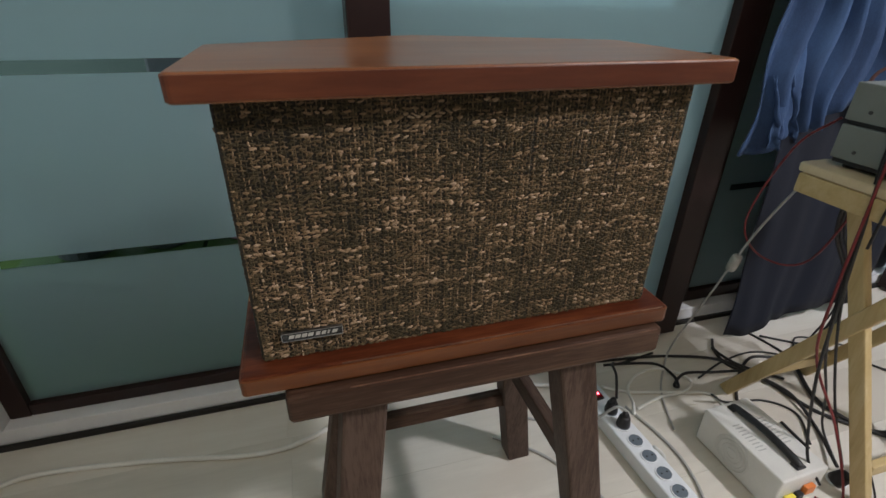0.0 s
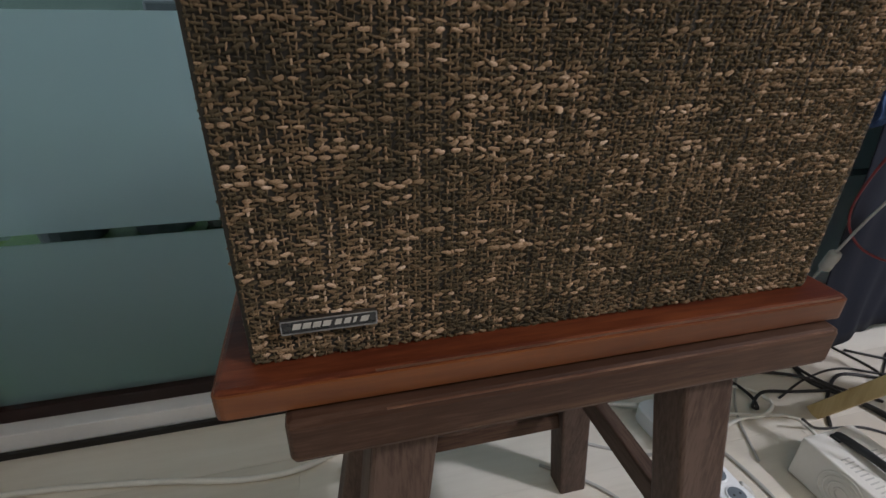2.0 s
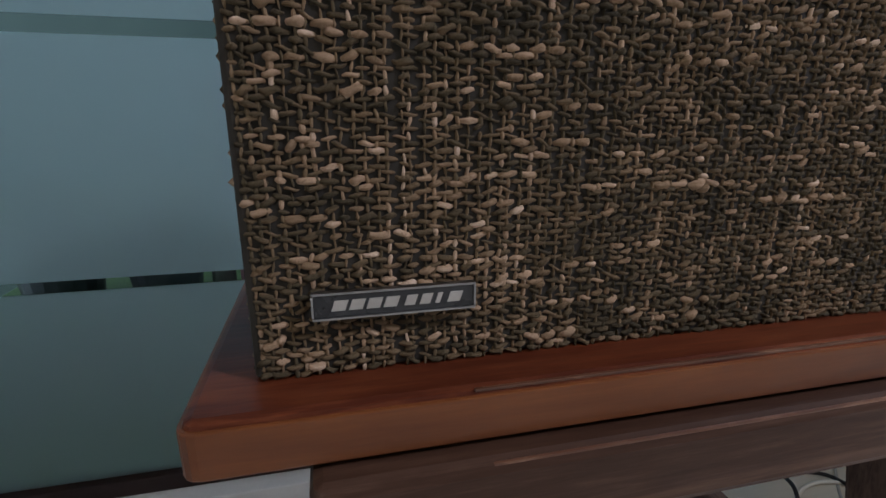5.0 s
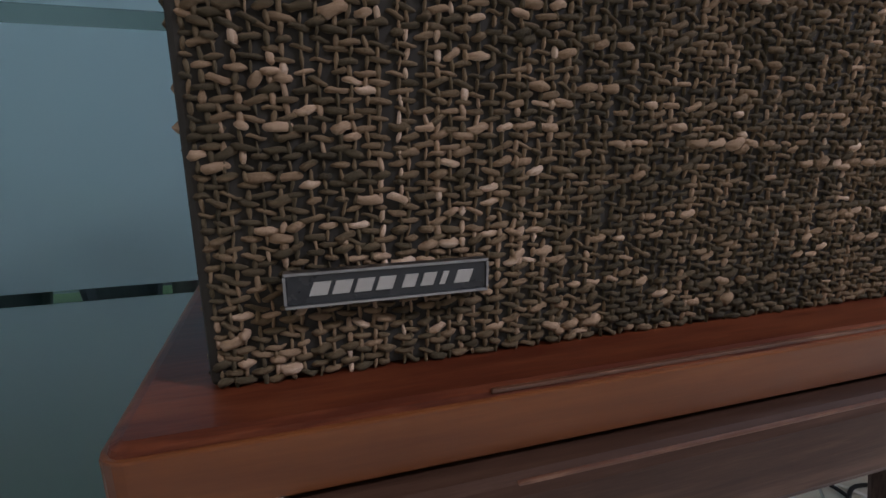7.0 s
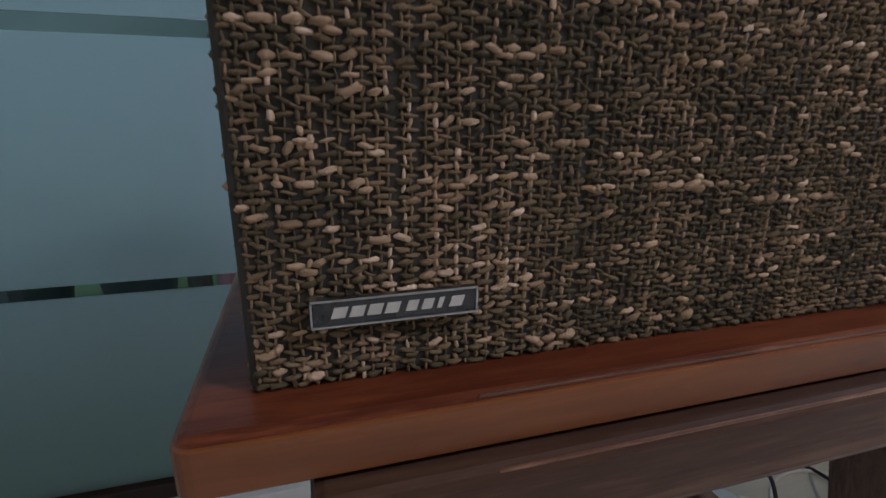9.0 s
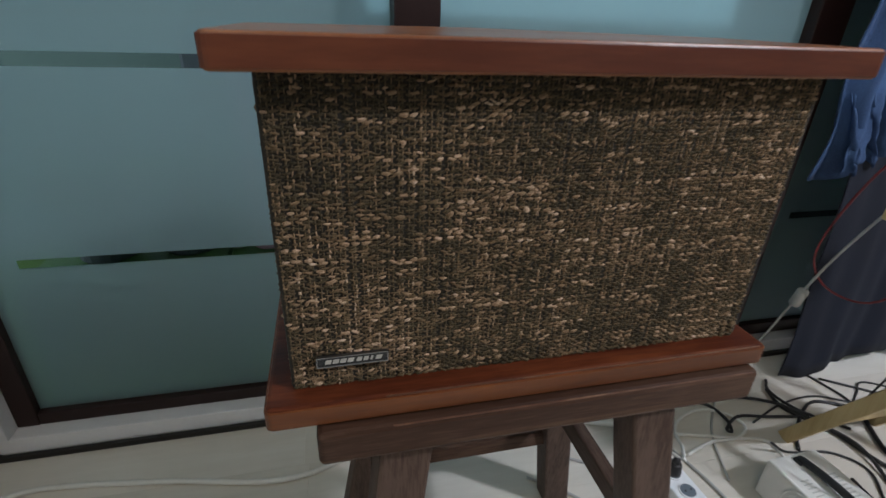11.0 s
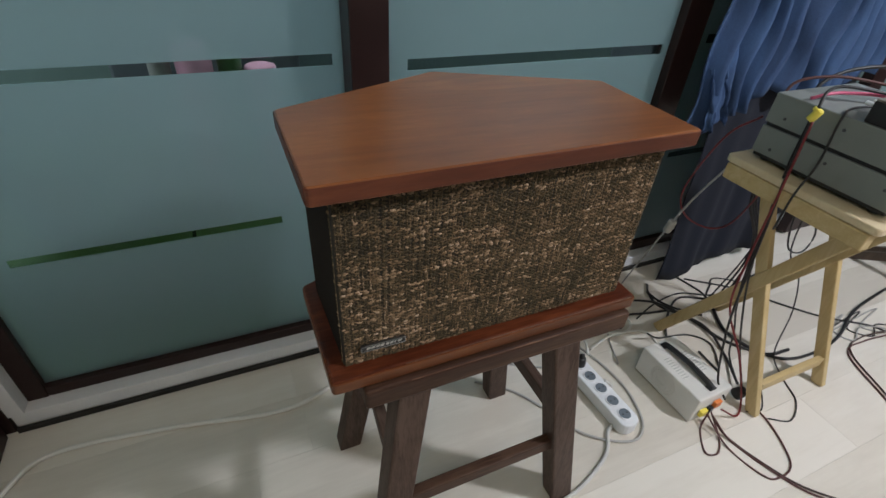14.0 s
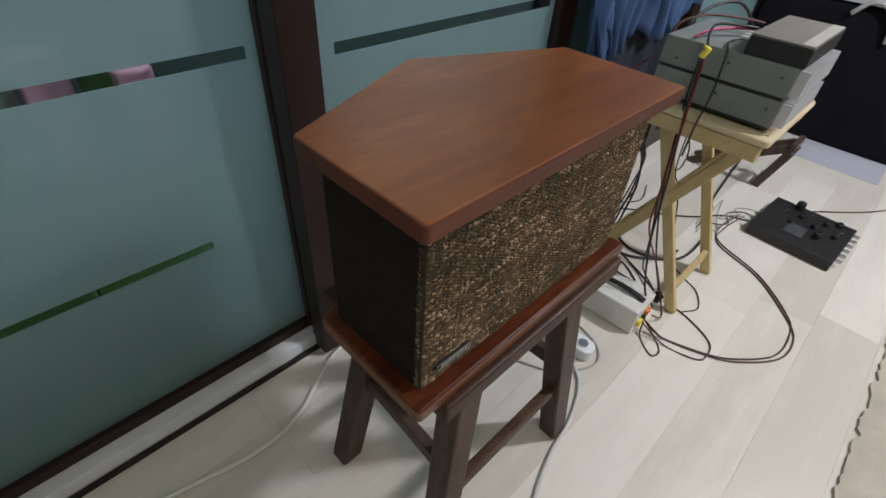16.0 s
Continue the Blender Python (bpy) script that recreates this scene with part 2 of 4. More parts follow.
CRATE = surface("green_plastic", (0.03, 0.072, 0.012), (0.045, 0.095, 0.018), 6, rough=0.5)
YARD = surface("yard_floor", (0.045, 0.085, 0.012), (0.07, 0.12, 0.022), 3, rough=0.8)
LEAF = surface("leaf_green", (0.05, 0.10, 0.04), (0.09, 0.16, 0.06), 9, rough=0.6)
ROSE = surface("rose_fabric", (0.52, 0.22, 0.29), (0.62, 0.32, 0.38), 6, rough=0.9)
DARK_GREY = surface("dark_grey_metal", (0.05, 0.055, 0.06), (0.08, 0.085, 0.09), 9, rough=0.5)


# ---- building helpers ----
def mesh_of(bm, name, material, smooth=False):
    me = bpy.data.meshes.new(name)
    bm.to_mesh(me)
    bm.free()
    me.materials.append(material)
    if smooth:
        me.polygons.foreach_set("use_smooth", [True] * len(me.polygons))
    return me


def part(name, bm, material, parent=None, label="", smooth=False):
    ob = new(name, mesh_of(bm, name, material, smooth))
    ob.parent = parent
    if label:
        tagged(ob, label)
    return ob


def thing(name, label, category, at=(0, 0, 0), turn=0.0, group="", kind=""):
    ob = new(name)
    ob.matrix_world = pose(*at, 0, 0, turn)
    ob.empty_display_size = 0.05
    return tagged(ob, label, category, group, kind)


def put(bm, m):
    bmesh.ops.transform(bm, matrix=m, verts=bm.verts)
    return bm


def box(x0, x1, y0, y1, z0, z1, edge=0.002, seg=2):
    bm = bmesh.new()
    bmesh.ops.create_cube(bm, size=1.0)
    put(bm, Matrix.Translation(((x0 + x1) / 2, (y0 + y1) / 2, (z0 + z1) / 2)) @ Matrix.Diagonal((x1 - x0, y1 - y0, z1 - z0, 1)))
    if edge:
        bmesh.ops.bevel(bm, geom=bm.edges[:], offset=edge, segments=seg, profile=0.5, affect="EDGES")
    return bm


def beam(a, b, w, d, edge=0.003, side=(0, 1, 0)):
    """A squared bar from a to b, w wide and d deep, with its depth towards side."""
    a, b = Vector(a), Vector(b)
    zz = (b - a).normalized()
    yy = Vector(side)
    yy = (yy - zz * yy.dot(zz)).normalized()
    xx = yy.cross(zz)
    bm = box(-w / 2, w / 2, -d / 2, d / 2, 0, (b - a).length, edge)
    m = Matrix((xx, yy, zz)).transposed().to_4x4()
    return put(bm, Matrix.Translation(a) @ m)


def prism(outline, z0, z1, corner=0.0, edge=0.002):
    """A slab over a plan outline; its upright corners are rounded by corner, its rims by edge."""
    bm = bmesh.new()
    low = [bm.verts.new((x, y, z0)) for x, y in outline]
    f = bm.faces.new(low)
    top = bmesh.ops.extrude_face_region(bm, geom=[f])
    bmesh.ops.translate(bm, vec=(0, 0, z1 - z0), verts=[v for v in top["geom"] if isinstance(v, bmesh.types.BMVert)])
    bmesh.ops.recalc_face_normals(bm, faces=bm.faces)
    if corner:
        up = [e for e in bm.edges if abs(e.verts[0].co.z - e.verts[1].co.z) > 1e-5]
        bmesh.ops.bevel(bm, geom=up, offset=corner, segments=4, profile=0.5, affect="EDGES")
    if edge:
        rim = [e for e in bm.edges if abs(e.verts[0].co.z - e.verts[1].co.z) < 1e-6 and len(e.link_faces) == 2 and abs(e.link_faces[0].normal.dot(e.link_faces[1].normal)) < 0.5]
        bmesh.ops.bevel(bm, geom=rim, offset=edge, segments=2, profile=0.5, affect="EDGES")
    return bm


def rod(radius, length, sides=20, edge=0.0, tip=None):
    bm = bmesh.new()
    bmesh.ops.create_cone(bm, cap_ends=True, segments=sides, radius1=radius, radius2=radius if tip is None else tip, depth=length)
    if edge:
        rim = [e for e in bm.edges if abs(e.verts[0].co.z - e.verts[1].co.z) < 1e-6]
        bmesh.ops.bevel(bm, geom=rim, offset=edge, segments=2, profile=0.5, affect="EDGES")
    return bm


def smooth_line(points, steps=7):
    p = [Vector(q) for q in points]
    p = [p[0] * 2 - p[1]] + p + [p[-1] * 2 - p[-2]]
    out = []
    for i in range(1, len(p) - 2):
        for k in range(steps):
            u = k / steps
            a, b, c, d = p[i - 1], p[i], p[i + 1], p[i + 2]
            out.append(0.5 * ((2 * b) + (c - a) * u + (2 * a - 5 * b + 4 * c - d) * u * u + (3 * b - a - 3 * c + d) * u ** 3))
    out.append(p[-2])
    return out


def tube(points, radius, sides=8, steps=7):
    """A round cable along a smooth line through the points."""
    line = smooth_line(points, steps)
    bm = bmesh.new()
    rings = []
    for i, c in enumerate(line):
        t = (line[min(i + 1, len(line) - 1)] - line[max(i - 1, 0)]).normalized()
        u = t.cross(Vector((0, 0, 1)))
        u = u.normalized() if u.length > 1e-3 else Vector((1, 0, 0))
        w = u.cross(t)
        rings.append([bm.verts.new(c + radius * (math.cos(a) * u + math.sin(a) * w)) for a in (2 * math.pi * k / sides for k in range(sides))])
    for r, q in zip(rings, rings[1:]):
        for k in range(sides):
            bm.faces.new((r[k], r[(k + 1) % sides], q[(k + 1) % sides], q[k]))
    bm.faces.new(rings[0][::-1])
    bm.faces.new(rings[-1])
    bmesh.ops.recalc_face_normals(bm, faces=bm.faces)
    return bm


def cable(name, label, points, radius, material):
    """A loose cable as a thing of its own; points with two numbers lie on the floor."""
    pts = [(p[0], p[1], radius + 0.001) if len(p) == 2 else p for p in points]
    ob = part(name, tube(pts, radius), material, smooth=True)
    return tagged(ob, label, "cable", group="cables round the table")


# ---- room ----
tagged(part("floor", box(-1.12, 4.4, -3.2, 0.66, -0.10, -0.006, 0), JOINT), "pale beige laminate floor of wide planks", "floor", kind="structure")
tagged(part("ceiling", box(-1.12, 4.4, -3.2, 0.80, 2.62, 2.72, 0), CEIL), "plain white ceiling", "ceiling", kind="structure")
tagged(part("wall_south", box(-1.12, 4.4, -3.3, -3.2, -0.1, 2.62, 0), WALL), "plain off-white wall", "wall", kind="structure")
tagged(part("wall_east", box(4.4, 4.5, -3.3, 0.80, -0.1, 2.62, 0), WALL), "plain off-white wall", "wall", kind="structure")
tagged(part("wall_north", box(-1.12, 4.4, 0.62, 0.80, 2.16, 2.62, 0), WALL), "off-white wall over the sliding doors", "wall", kind="structure")
tagged(part("wall_north_end", box(3.0, 4.4, 0.62, 0.80, -0.1, 2.16, 0), WALL), "off-white wall beside the sliding doors", "wall", kind="structure")
tagged(part("wall_west_upper", box(-1.12, -1.015, -3.2, 0.80, 2.16, 2.62, 0), WALL), "off-white wall over the glazed partition", "wall", kind="structure")

# white track and jamb round the sliding doors, with a dark strip painting the shadow gap at the floor
door_track = thing("trim_1", "white aluminium track and jamb of the sliding doors", "door track", kind="structure")
part("track", box(-0.965, 3.0, 0.645, 0.745, 0.015, 0.056, 0.002), TRACK, door_track)
part("shadow_gap", box(-0.965, 3.0, 0.634, 0.644, -0.004, 0.014, 0.0), GAP, door_track)
part("jamb", box(-0.968, -0.934, 0.640, 0.745, 0.0565, 2.12, 0.002), TRACK, door_track)
part("head", box(-0.968, 3.0, 0.645, 0.745, 2.12, 2.16, 0.002), TRACK, door_track)

STRIPS = ((0.453, 0.473), (0.844, 0.869))


def sliding_door(name, x0, x1, y, left, right, z0, rail, z1=2.12, half=0.021):
    """A brown-framed sliding panel of frosted glass with two clear stripes."""
    d = thing(name, "brown-framed sliding door with frosted glass and clear stripes", "sliding door", kind="structure")
    part("stile", box(x0, x0 + left, y - half, y + half, z0, z1, 0.003), FRAME, d)
    part("stile", box(x1 - right, x1, y - half, y + half, z0, z1, 0.003), FRAME, d)
    part("bottom_rail", box(x0 + left, x1 - right, y - half + 0.002, y + half - 0.002, z0, rail, 0.003), FRAME, d)
    part("top_rail", box(x0 + left, x1 - right, y - half + 0.002, y + half - 0.002, z1 - 0.07, z1, 0.003), FRAME, d)
    g0, g1, t, clear = x0 + left - 0.004, x1 - right + 0.004, 0.0008, 0.0025
    levels = [rail - 0.004, *[z for s in STRIPS for z in s], z1 - 0.066]
    for i in range(0, len(levels), 2):
        part("frosted_pane", box(g0, g1, y - t, y + t, levels[i], levels[i + 1], 0), FROST, d)
    for a, b in STRIPS:
        s0, s1 = (g0 + 0.070, g1 - 0.190) if a < 0.6 else (g0 + 0.055, g1 - 0.028)
        part("frosted_end", box(g0, s0, y - t, y + t, a, b, 0), FROST, d)
        part("frosted_end", box(s1, g1, y - t, y + t, a, b, 0), FROST, d)
        part("clear_stripe", box(s0, s1, y - clear, y + clear, a, b, 0), CLEAR, d, "clear glass stripe").visible_shadow = False
    return d


sliding_door("door_1", -0.934, -0.012, 0.700, 0.046, 0.045, 0.057, 0.090)
sliding_door("door_2", -0.064, 0.930, 0.6245, 0.084, 0.085, 0.012, 0.105, half=0.0295)
sliding_door("door_3", 0.905, 1.975, 0.700, 0.125, 0.085, 0.057, 0.100)
sliding_door("door_4", 1.90, 2.99, 0.616, 0.085, 0.085, 0.012, 0.105)

# glazed partition that meets the doors at a right angle
partition = thing("wall_west", "brown-framed partition with pale frosted glass", "partition", kind="structure")
part("corner_post", box(-1.03, -0.969, 0.640, 0.745, 0.0, 2.16, 0.003), FRAME, partition)
part("bottom_rail", box(-1.033, -0.986, -3.2, 0.632, 0.0, 0.062, 0.003), FRAME, partition)
part("stile", box(-1.033, -0.988, 0.590, 0.638, 0.064, 2.10, 0.003), FRAME, partition)
part("stile", box(-1.033, -0.988, -0.75, -0.68, 0.064, 2.10, 0.003), FRAME, partition)
part("top_rail", box(-1.033, -0.986, -3.2, 0.632, 2.10, 2.16, 0.003), FRAME, partition)
part("frosted_pane", box(-1.014, -1.008, -0.68, 0.590, 0.062, 2.10, 0), surface("pale_frosted", (0.46, 0.50, 0.48), (0.54, 0.58, 0.56), 3, rough=0.35, relief=0), partition)
part("frosted_pane", box(-1.014, -1.008, -3.2, -0.75, 0.062, 2.10, 0), bpy.data.materials["pale_frosted"], partition)

# what glimmers through the frosted doors
tagged(part("ground", box(-4, 6, 0.80, 4.2, -0.15, -0.05, 0), YARD), "dim green yard floor behind the glass", "yard floor", kind="structure")
tagged(part("backdrop", box(-5, 7, 4.2, 4.25, -0.15, 3.6, 0), BACKDROP), "pale daylight behind the frosted doors", "backdrop", kind="structure")

# made-up dark blocks that dim the third door and the upper stripe
tagged(part("dark_blocker", box(0.95, 1.45, 0.775, 0.96, -0.05, 1.75, 0.01), DARK_GREY), "tall dark block added behind the glass to darken it", "rack")
tagged(part("dark_blocker", box(-0.66, -0.03, 1.55, 1.75, -0.05, 0.86, 0.01), DARK_GREY), "dark block added behind the frosted doors to darken the stripe", "rack")


# added crates keep yard light off the lower glass and tint it green
for x0, x1 in ((-0.93, -0.48), (-0.47, -0.02)):
    crate = thing("shade_crate", "green plastic crate added behind the glass to darken it", "crate", group="yard crates")
    for b in ((x0, x1, 0.830, 0.838), (x0, x1, 1.122, 1.130), (x0, x0 + 0.008, 0.839, 1.121), (x1 - 0.008, x1, 0.839, 1.121)):
        part("side_panel", box(*b, -0.05, 0.331, 0.002), CRATE, crate)
    part("lid", box(x0, x1, 0.830, 1.130, 0.332, 0.3395, 0.002), CRATE, crate)


for x, r, h, hue in ((-0.455, 0.026, 0.47, "pale"), (-0.375, 0.044, 0.49, "rose"), (-0.290, 0.030, 0.46, "green"), (-0.215, 0.042, 0.43, "rose")):
    mat = ROSE if hue == "rose" else (CRATE if hue == "green" else TAUPE)
    roll = thing("rolled_mat", hue + " rolled mat standing on a crate behind the glass", "mat", at=(x, 1.00, 0.3397), group="rolled mats")
    part("roll", put(rod(r, h, 20, 0.008), pose(0, 0, h / 2)), mat, roll, "", True)
    part("band", put(rod(r + 0.0015, 0.016, 20, 0.001), pose(0, 0, h * 0.6)), WHITE_PLASTIC, roll, "white tape band", True)


def shrub(x, y, w, h, seed, base=-0.05):
    """A potted leafy plant, dim behind the glass: stems and many small folded leaves."""
    rng = random.Random(seed)
    t = thing("potted_plant", "green potted plant blurred behind the frosted glass", "plant", at=(x, y, base))
    part("pot", put(rod(0.07, 0.14, 20, 0.006, 0.09), pose(0, 0, 0.07)), DARK_GREY, t)
    leaves = bmesh.new()
    for _ in range(260):
        c = Vector((rng.gauss(0, w * 0.42), rng.gauss(0, 0.05), 0.14 + h * rng.random() ** 0.8))
        q = Euler((rng.uniform(-1, 1), rng.uniform(-1, 1), rng.uniform(0, 6.3))).to_matrix()
        a = 0.03 * rng.uniform(0.7, 1.4)
        v = [leaves.verts.new(c + q @ Vector(p)) for p in ((-a, 0, 0), (0, -a * 0.4, a * 0.15), (a, 0, 0), (0, a * 0.4, a * 0.15))]
        leaves.faces.new(v)
    part("crown", leaves, LEAF, t)
    for k in range(4):
        part("stem", tube([(0.01 * k - 0.02, 0, 0.12), (0.03 * (k - 1.5), 0.01, h * 0.5), (0.09 * (k - 1.5), 0.0, h * 0.9)], 0.004, 6), LEAF, t)


shrub(-0.78, 1.00, 0.16, 0.10, 3, 0.3396)
shrub(-0.58, 1.02, 0.14, 0.09, 6, 0.3396)
for n, x in enumerate((0.12, 0.34, 0.58, 0.80)):
    shrub(x, 1.06, 0.20, 0.30 + 0.05 * (n % 3), 20 + n)

# invented walls grade the skylight on the glass; lower on the right, so brighter
tagged(part("yard_blocker", box(-4, 0, 1.95, 2.05, -0.15, 1.20, 0), surface("yard_paint", (0.075, 0.105, 0.09), (0.11, 0.145, 0.125), 3, rough=0.8)), "low dark teal wall added behind the doors to block skylight", "yard wall", kind="structure")
tagged(part("yard_blocker", box(0.001, 6, 1.95, 2.05, -0.15, 0.95, 0), surface("yard_paint_pale", (0.10, 0.13, 0.125), (0.14, 0.175, 0.17), 3, rough=0.8)), "low dark teal wall added behind the doors to block skylight", "yard wall", kind="structure")

# ---- loudspeaker ----
W, D1, D2 = 0.2625, 0.213, 0.322
speaker = thing("loudspeaker", "wood-cased loudspeaker with woven brown grille cloth on a stool", "loudspeaker")
PLAN = [(-W, 0), (W, 0), (W, D1), (0, D2), (-W, D1)]
INSET = [(-0.236, 0.030), (0.236, 0.030), (0.240, D1 - 0.012), (0, D2 - 0.026), (-0.240, D1 - 0.012)]
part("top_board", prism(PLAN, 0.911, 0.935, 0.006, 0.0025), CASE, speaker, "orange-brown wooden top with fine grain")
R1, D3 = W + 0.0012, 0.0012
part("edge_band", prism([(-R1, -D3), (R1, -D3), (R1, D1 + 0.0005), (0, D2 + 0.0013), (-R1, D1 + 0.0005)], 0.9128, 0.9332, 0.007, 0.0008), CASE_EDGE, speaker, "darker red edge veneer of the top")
B = 0.2595
# shade is in the board's colour, front light in its edge band's
part("base_board", prism([(-B, 0), (B, 0), (B, D1), (0, D2), (-B, D1)], 0.612, 0.637, 0.006, 0.004), CASE_LOW, speaker, "reddish wooden base board, darkened for shade")
part("base_edge_band", prism([(-B - D3, -D3), (B + D3, -D3), (B + D3, D1 + 0.0005), (0, D2 + 0.0013), (-B - D3, D1 + 0.0005)], 0.6148, 0.6342, 0.007, 0.0008), BASE_EDGE, speaker, "orange-brown edge veneer of the base, in a lit tone")
# thin pale bead paints the lamp's glint along the front rim
part("worn_glint_edge", beam((-0.155, 0.0010, 0.6360), (B - 0.008, 0.0010, 0.6360), 0.0015, 0.0015, 0.0004), ARRIS, speaker, "worn pale front edge of the base with painted highlight")
part("cabinet_side", prism(INSET, 0.637, 0.911, 0.004, 0), CASE_BLACK, speaker, "black cloth-covered sides")
part("grille_frame", box(-0.237, 0.237, 0.0245, 0.0297, 0.6375, 0.9105, 0.002), BACKING, speaker, "dark board under the cloth")


def runs(rng, n, m, length):
    """Smooth random rows (n of them, m long), ranked 0 to 1, that stay alike over about length steps."""
    k = np.hanning(length + 2)[1:-1]
    f = rng.normal(0, 1, (n, m + length - 1))
    f = np.stack([np.convolve(r, k, "valid") for r in f]) + 0.25 * k.sum() ** 0.5 * rng.normal(0, 1, (n, m))
    return f.ravel().argsort().argsort().reshape(n, m) / (n * m)


def weave(xe, z0, z1, y, px, pz, bend=0.006):
    """Slim weft and warp floats in plain weave with plump pale slubs, wrapped round the side edges."""
    rng = np.random.default_rng(4)
    half = xe - bend + bend * math.pi / 2 + 0.005
    nx, nz = int(2 * half / px), int((z1 - z0) / pz)
    sides, rings = 6, ((-0.82, 0.55), (-0.42, 0.9), (0.0, 1.0), (0.42, 0.9), (0.82, 0.55))
    nr = len(rings)
    tv = [(-1, 0, 0)] + [(t, r * math.cos(a), r * math.sin(a)) for t, r in rings for a in (2 * math.pi * k / sides for k in range(sides))] + [(1, 0, 0)]
    tf = [(0, 1 + (k + 1) % sides, 1 + k) for k in range(sides)]
    for q in range(nr - 1):
        o = 1 + q * sides
        tf += [(o + k, o + (k + 1) % sides, o + sides + (k + 1) % sides, o + sides + k) for k in range(sides)]
    o = 1 + (nr - 1) * sides
    tf += [(o + k, o + (k + 1) % sides, 1 + nr * sides) for k in range(sides)]
    tv = np.array(tv)
    col, row = rng.normal(0, 0.00045, nx), rng.normal(0, 0.00022, nz)
    fat, slim = rng.uniform(0.8, 1.2, nz), rng.uniform(0.7, 1.3, nx)
    pale_weft = runs(rng, nz, nx, 9)
    pale_warp = runs(rng, nx, nz, 11).T
    out = {"weft": [], "slub": [], "warp": [], "pale_warp": []}

    def lump(much):
        k = np.ones((len(tv), 3))
        k[1:-1, 1:] = np.repeat(1 + rng.uniform(-much, much, (nr, 1)), sides, 0)
        k[1:-1, 1:] *= 1 + rng.uniform(-0.12, 0.12, (nr * sides, 1))
        return k

    for i in range(nz):
        for j in range(nx):
            x, z = -half + (j + 0.5) * px + col[j], z0 + (i + 0.5) * pz + row[i]
            wob = np.clip(rng.normal(0, 1, 6), -2.2, 2.2)
            if (i + j) % 2 == 0:
                pale = pale_weft[i, j] + 0.05 * wob[0] > 0.87
                thick = fat[i] * (1 + wob[0] * 0.13 + ((0.22 + 0.16 * wob[5]) if pale else 0))
                v = tv * lump(0.22) * (0.0040 * (1 + 0.22 * wob[1]), 0.00130 * thick, 0.00109 * thick)
                a = 0.15 * wob[2]
                p = np.stack((v[:, 0] * math.cos(a) - v[:, 2] * math.sin(a) + x + 0.0005 * wob[3], v[:, 1] + y - 0.0002 * wob[5], v[:, 0] * math.sin(a) + v[:, 2] * math.cos(a) + z + 0.0003 * wob[4]), 1)
                p[:, 1] += 0.0013 * (v[:, 0] / 0.0037) ** 2
                p[:, 2] += 0.0004 * wob[0] * np.sin(v[:, 0] / 0.0013)
                out["slub" if pale else "weft"].append(p)
            else:
                pale = pale_warp[i, j] + 0.04 * wob[0] > 0.87
                v = tv * lump(0.16) * (0.0023 * (1 + 0.15 * wob[1]), 0.0011, 0.00072 * slim[j] * (1 + 0.12 * wob[0]) * (1.3 if pale else 1))
                a = 0.12 * wob[2]
                p = np.stack((v[:, 2] * math.cos(a) - v[:, 0] * math.sin(a) + x + 0.0002 * wob[3], v[:, 1] + y + 0.0003, v[:, 0] * math.cos(a) + z), 1)
                out["pale_warp" if pale else "warp"].append(p)
    made = []
    for kind, lots in out.items():
        n = len(tv)
        verts = np.concatenate(lots)
        side, over = np.sign(verts[:, 0]), np.maximum(0, np.abs(verts[:, 0]) - (xe - bend))
        turn = np.minimum(over / bend, math.pi / 2)
        proud = bend + (y - verts[:, 1])
        round_x = xe - bend + proud * np.sin(turn)
        round_y = y + bend - proud * np.cos(turn) + np.maximum(0, over - bend * math.pi / 2)
        verts[:, 0] = np.where(over > 0, side * round_x, verts[:, 0])
        verts[:, 1] = np.where(over > 0, round_y, verts[:, 1])
        faces = [tuple(c + n * k for c in f) for k in range(len(lots)) for f in tf]
        me = bpy.data.meshes.new(kind)
        me.from_pydata(verts.tolist(), [], faces)
        me.polygons.foreach_set("use_smooth", [True] * len(me.polygons))
        me.materials.append(YARNS[kind])
        made.append((kind, me))
    return made


for kind, me in weave(0.2365, 0.6375, 0.9105, 0.0238, 0.0043, 0.0026):
    ob = new(kind + "_yarn", me)
    ob.parent = speaker
    tagged(ob, "plump pale tan slubs in the grille cloth" if kind in ("slub", "pale_warp") else "dark brown and olive grille yarn", kind="stuff")

part("pin", put(rod(0.0022, 0.004, 14, 0.0008), pose(-0.031, 0.0205, 0.802, 90)), surface("pin_tan", (0.42, 0.29, 0.19), (0.52, 0.37, 0.25), 90, rough=0.6), speaker, "small tan pin in the cloth", True)

badge = part("badge", box(-0.213, -0.151, 0.0175, 0.0215, 0.6635, 0.6735, 0.0004), BADGE, speaker, "narrow dark badge with silver rim and lettering bars")
for b in ((-0.2135, -0.1505, 0.6730, 0.6740), (-0.2135, -0.1505, 0.6630, 0.6640)):
    part("rim", box(b[0], b[1], 0.0168, 0.0200, b[2], b[3], 0.0002), RIM, badge)
for x in (-0.2133, -0.1507):
    part("rim", box(x - 0.0004, x + 0.0004, 0.0169, 0.0200, 0.6642, 0.6728, 0.0001), RIM, badge)


def slanted(x, w, z0, z1):
    bm = box(-w / 2, w / 2, 0.0171, 0.0178, z0, z1, 0.0001, 1)
    for v in bm.verts:
        v.co.x += x + 0.35 * (v.co.z - z0)
    return bm


for x, w in ((-0.2040, 0.0052), (-0.1975, 0.0052), (-0.1910, 0.0052), (-0.1845, 0.0052), (-0.1770, 0.0042), (-0.1710, 0.0042), (-0.1660, 0.0020), (-0.1595, 0.0052)):
    part("lettering_bar", slanted(x, w, 0.6665, 0.6707), LETTER, badge)

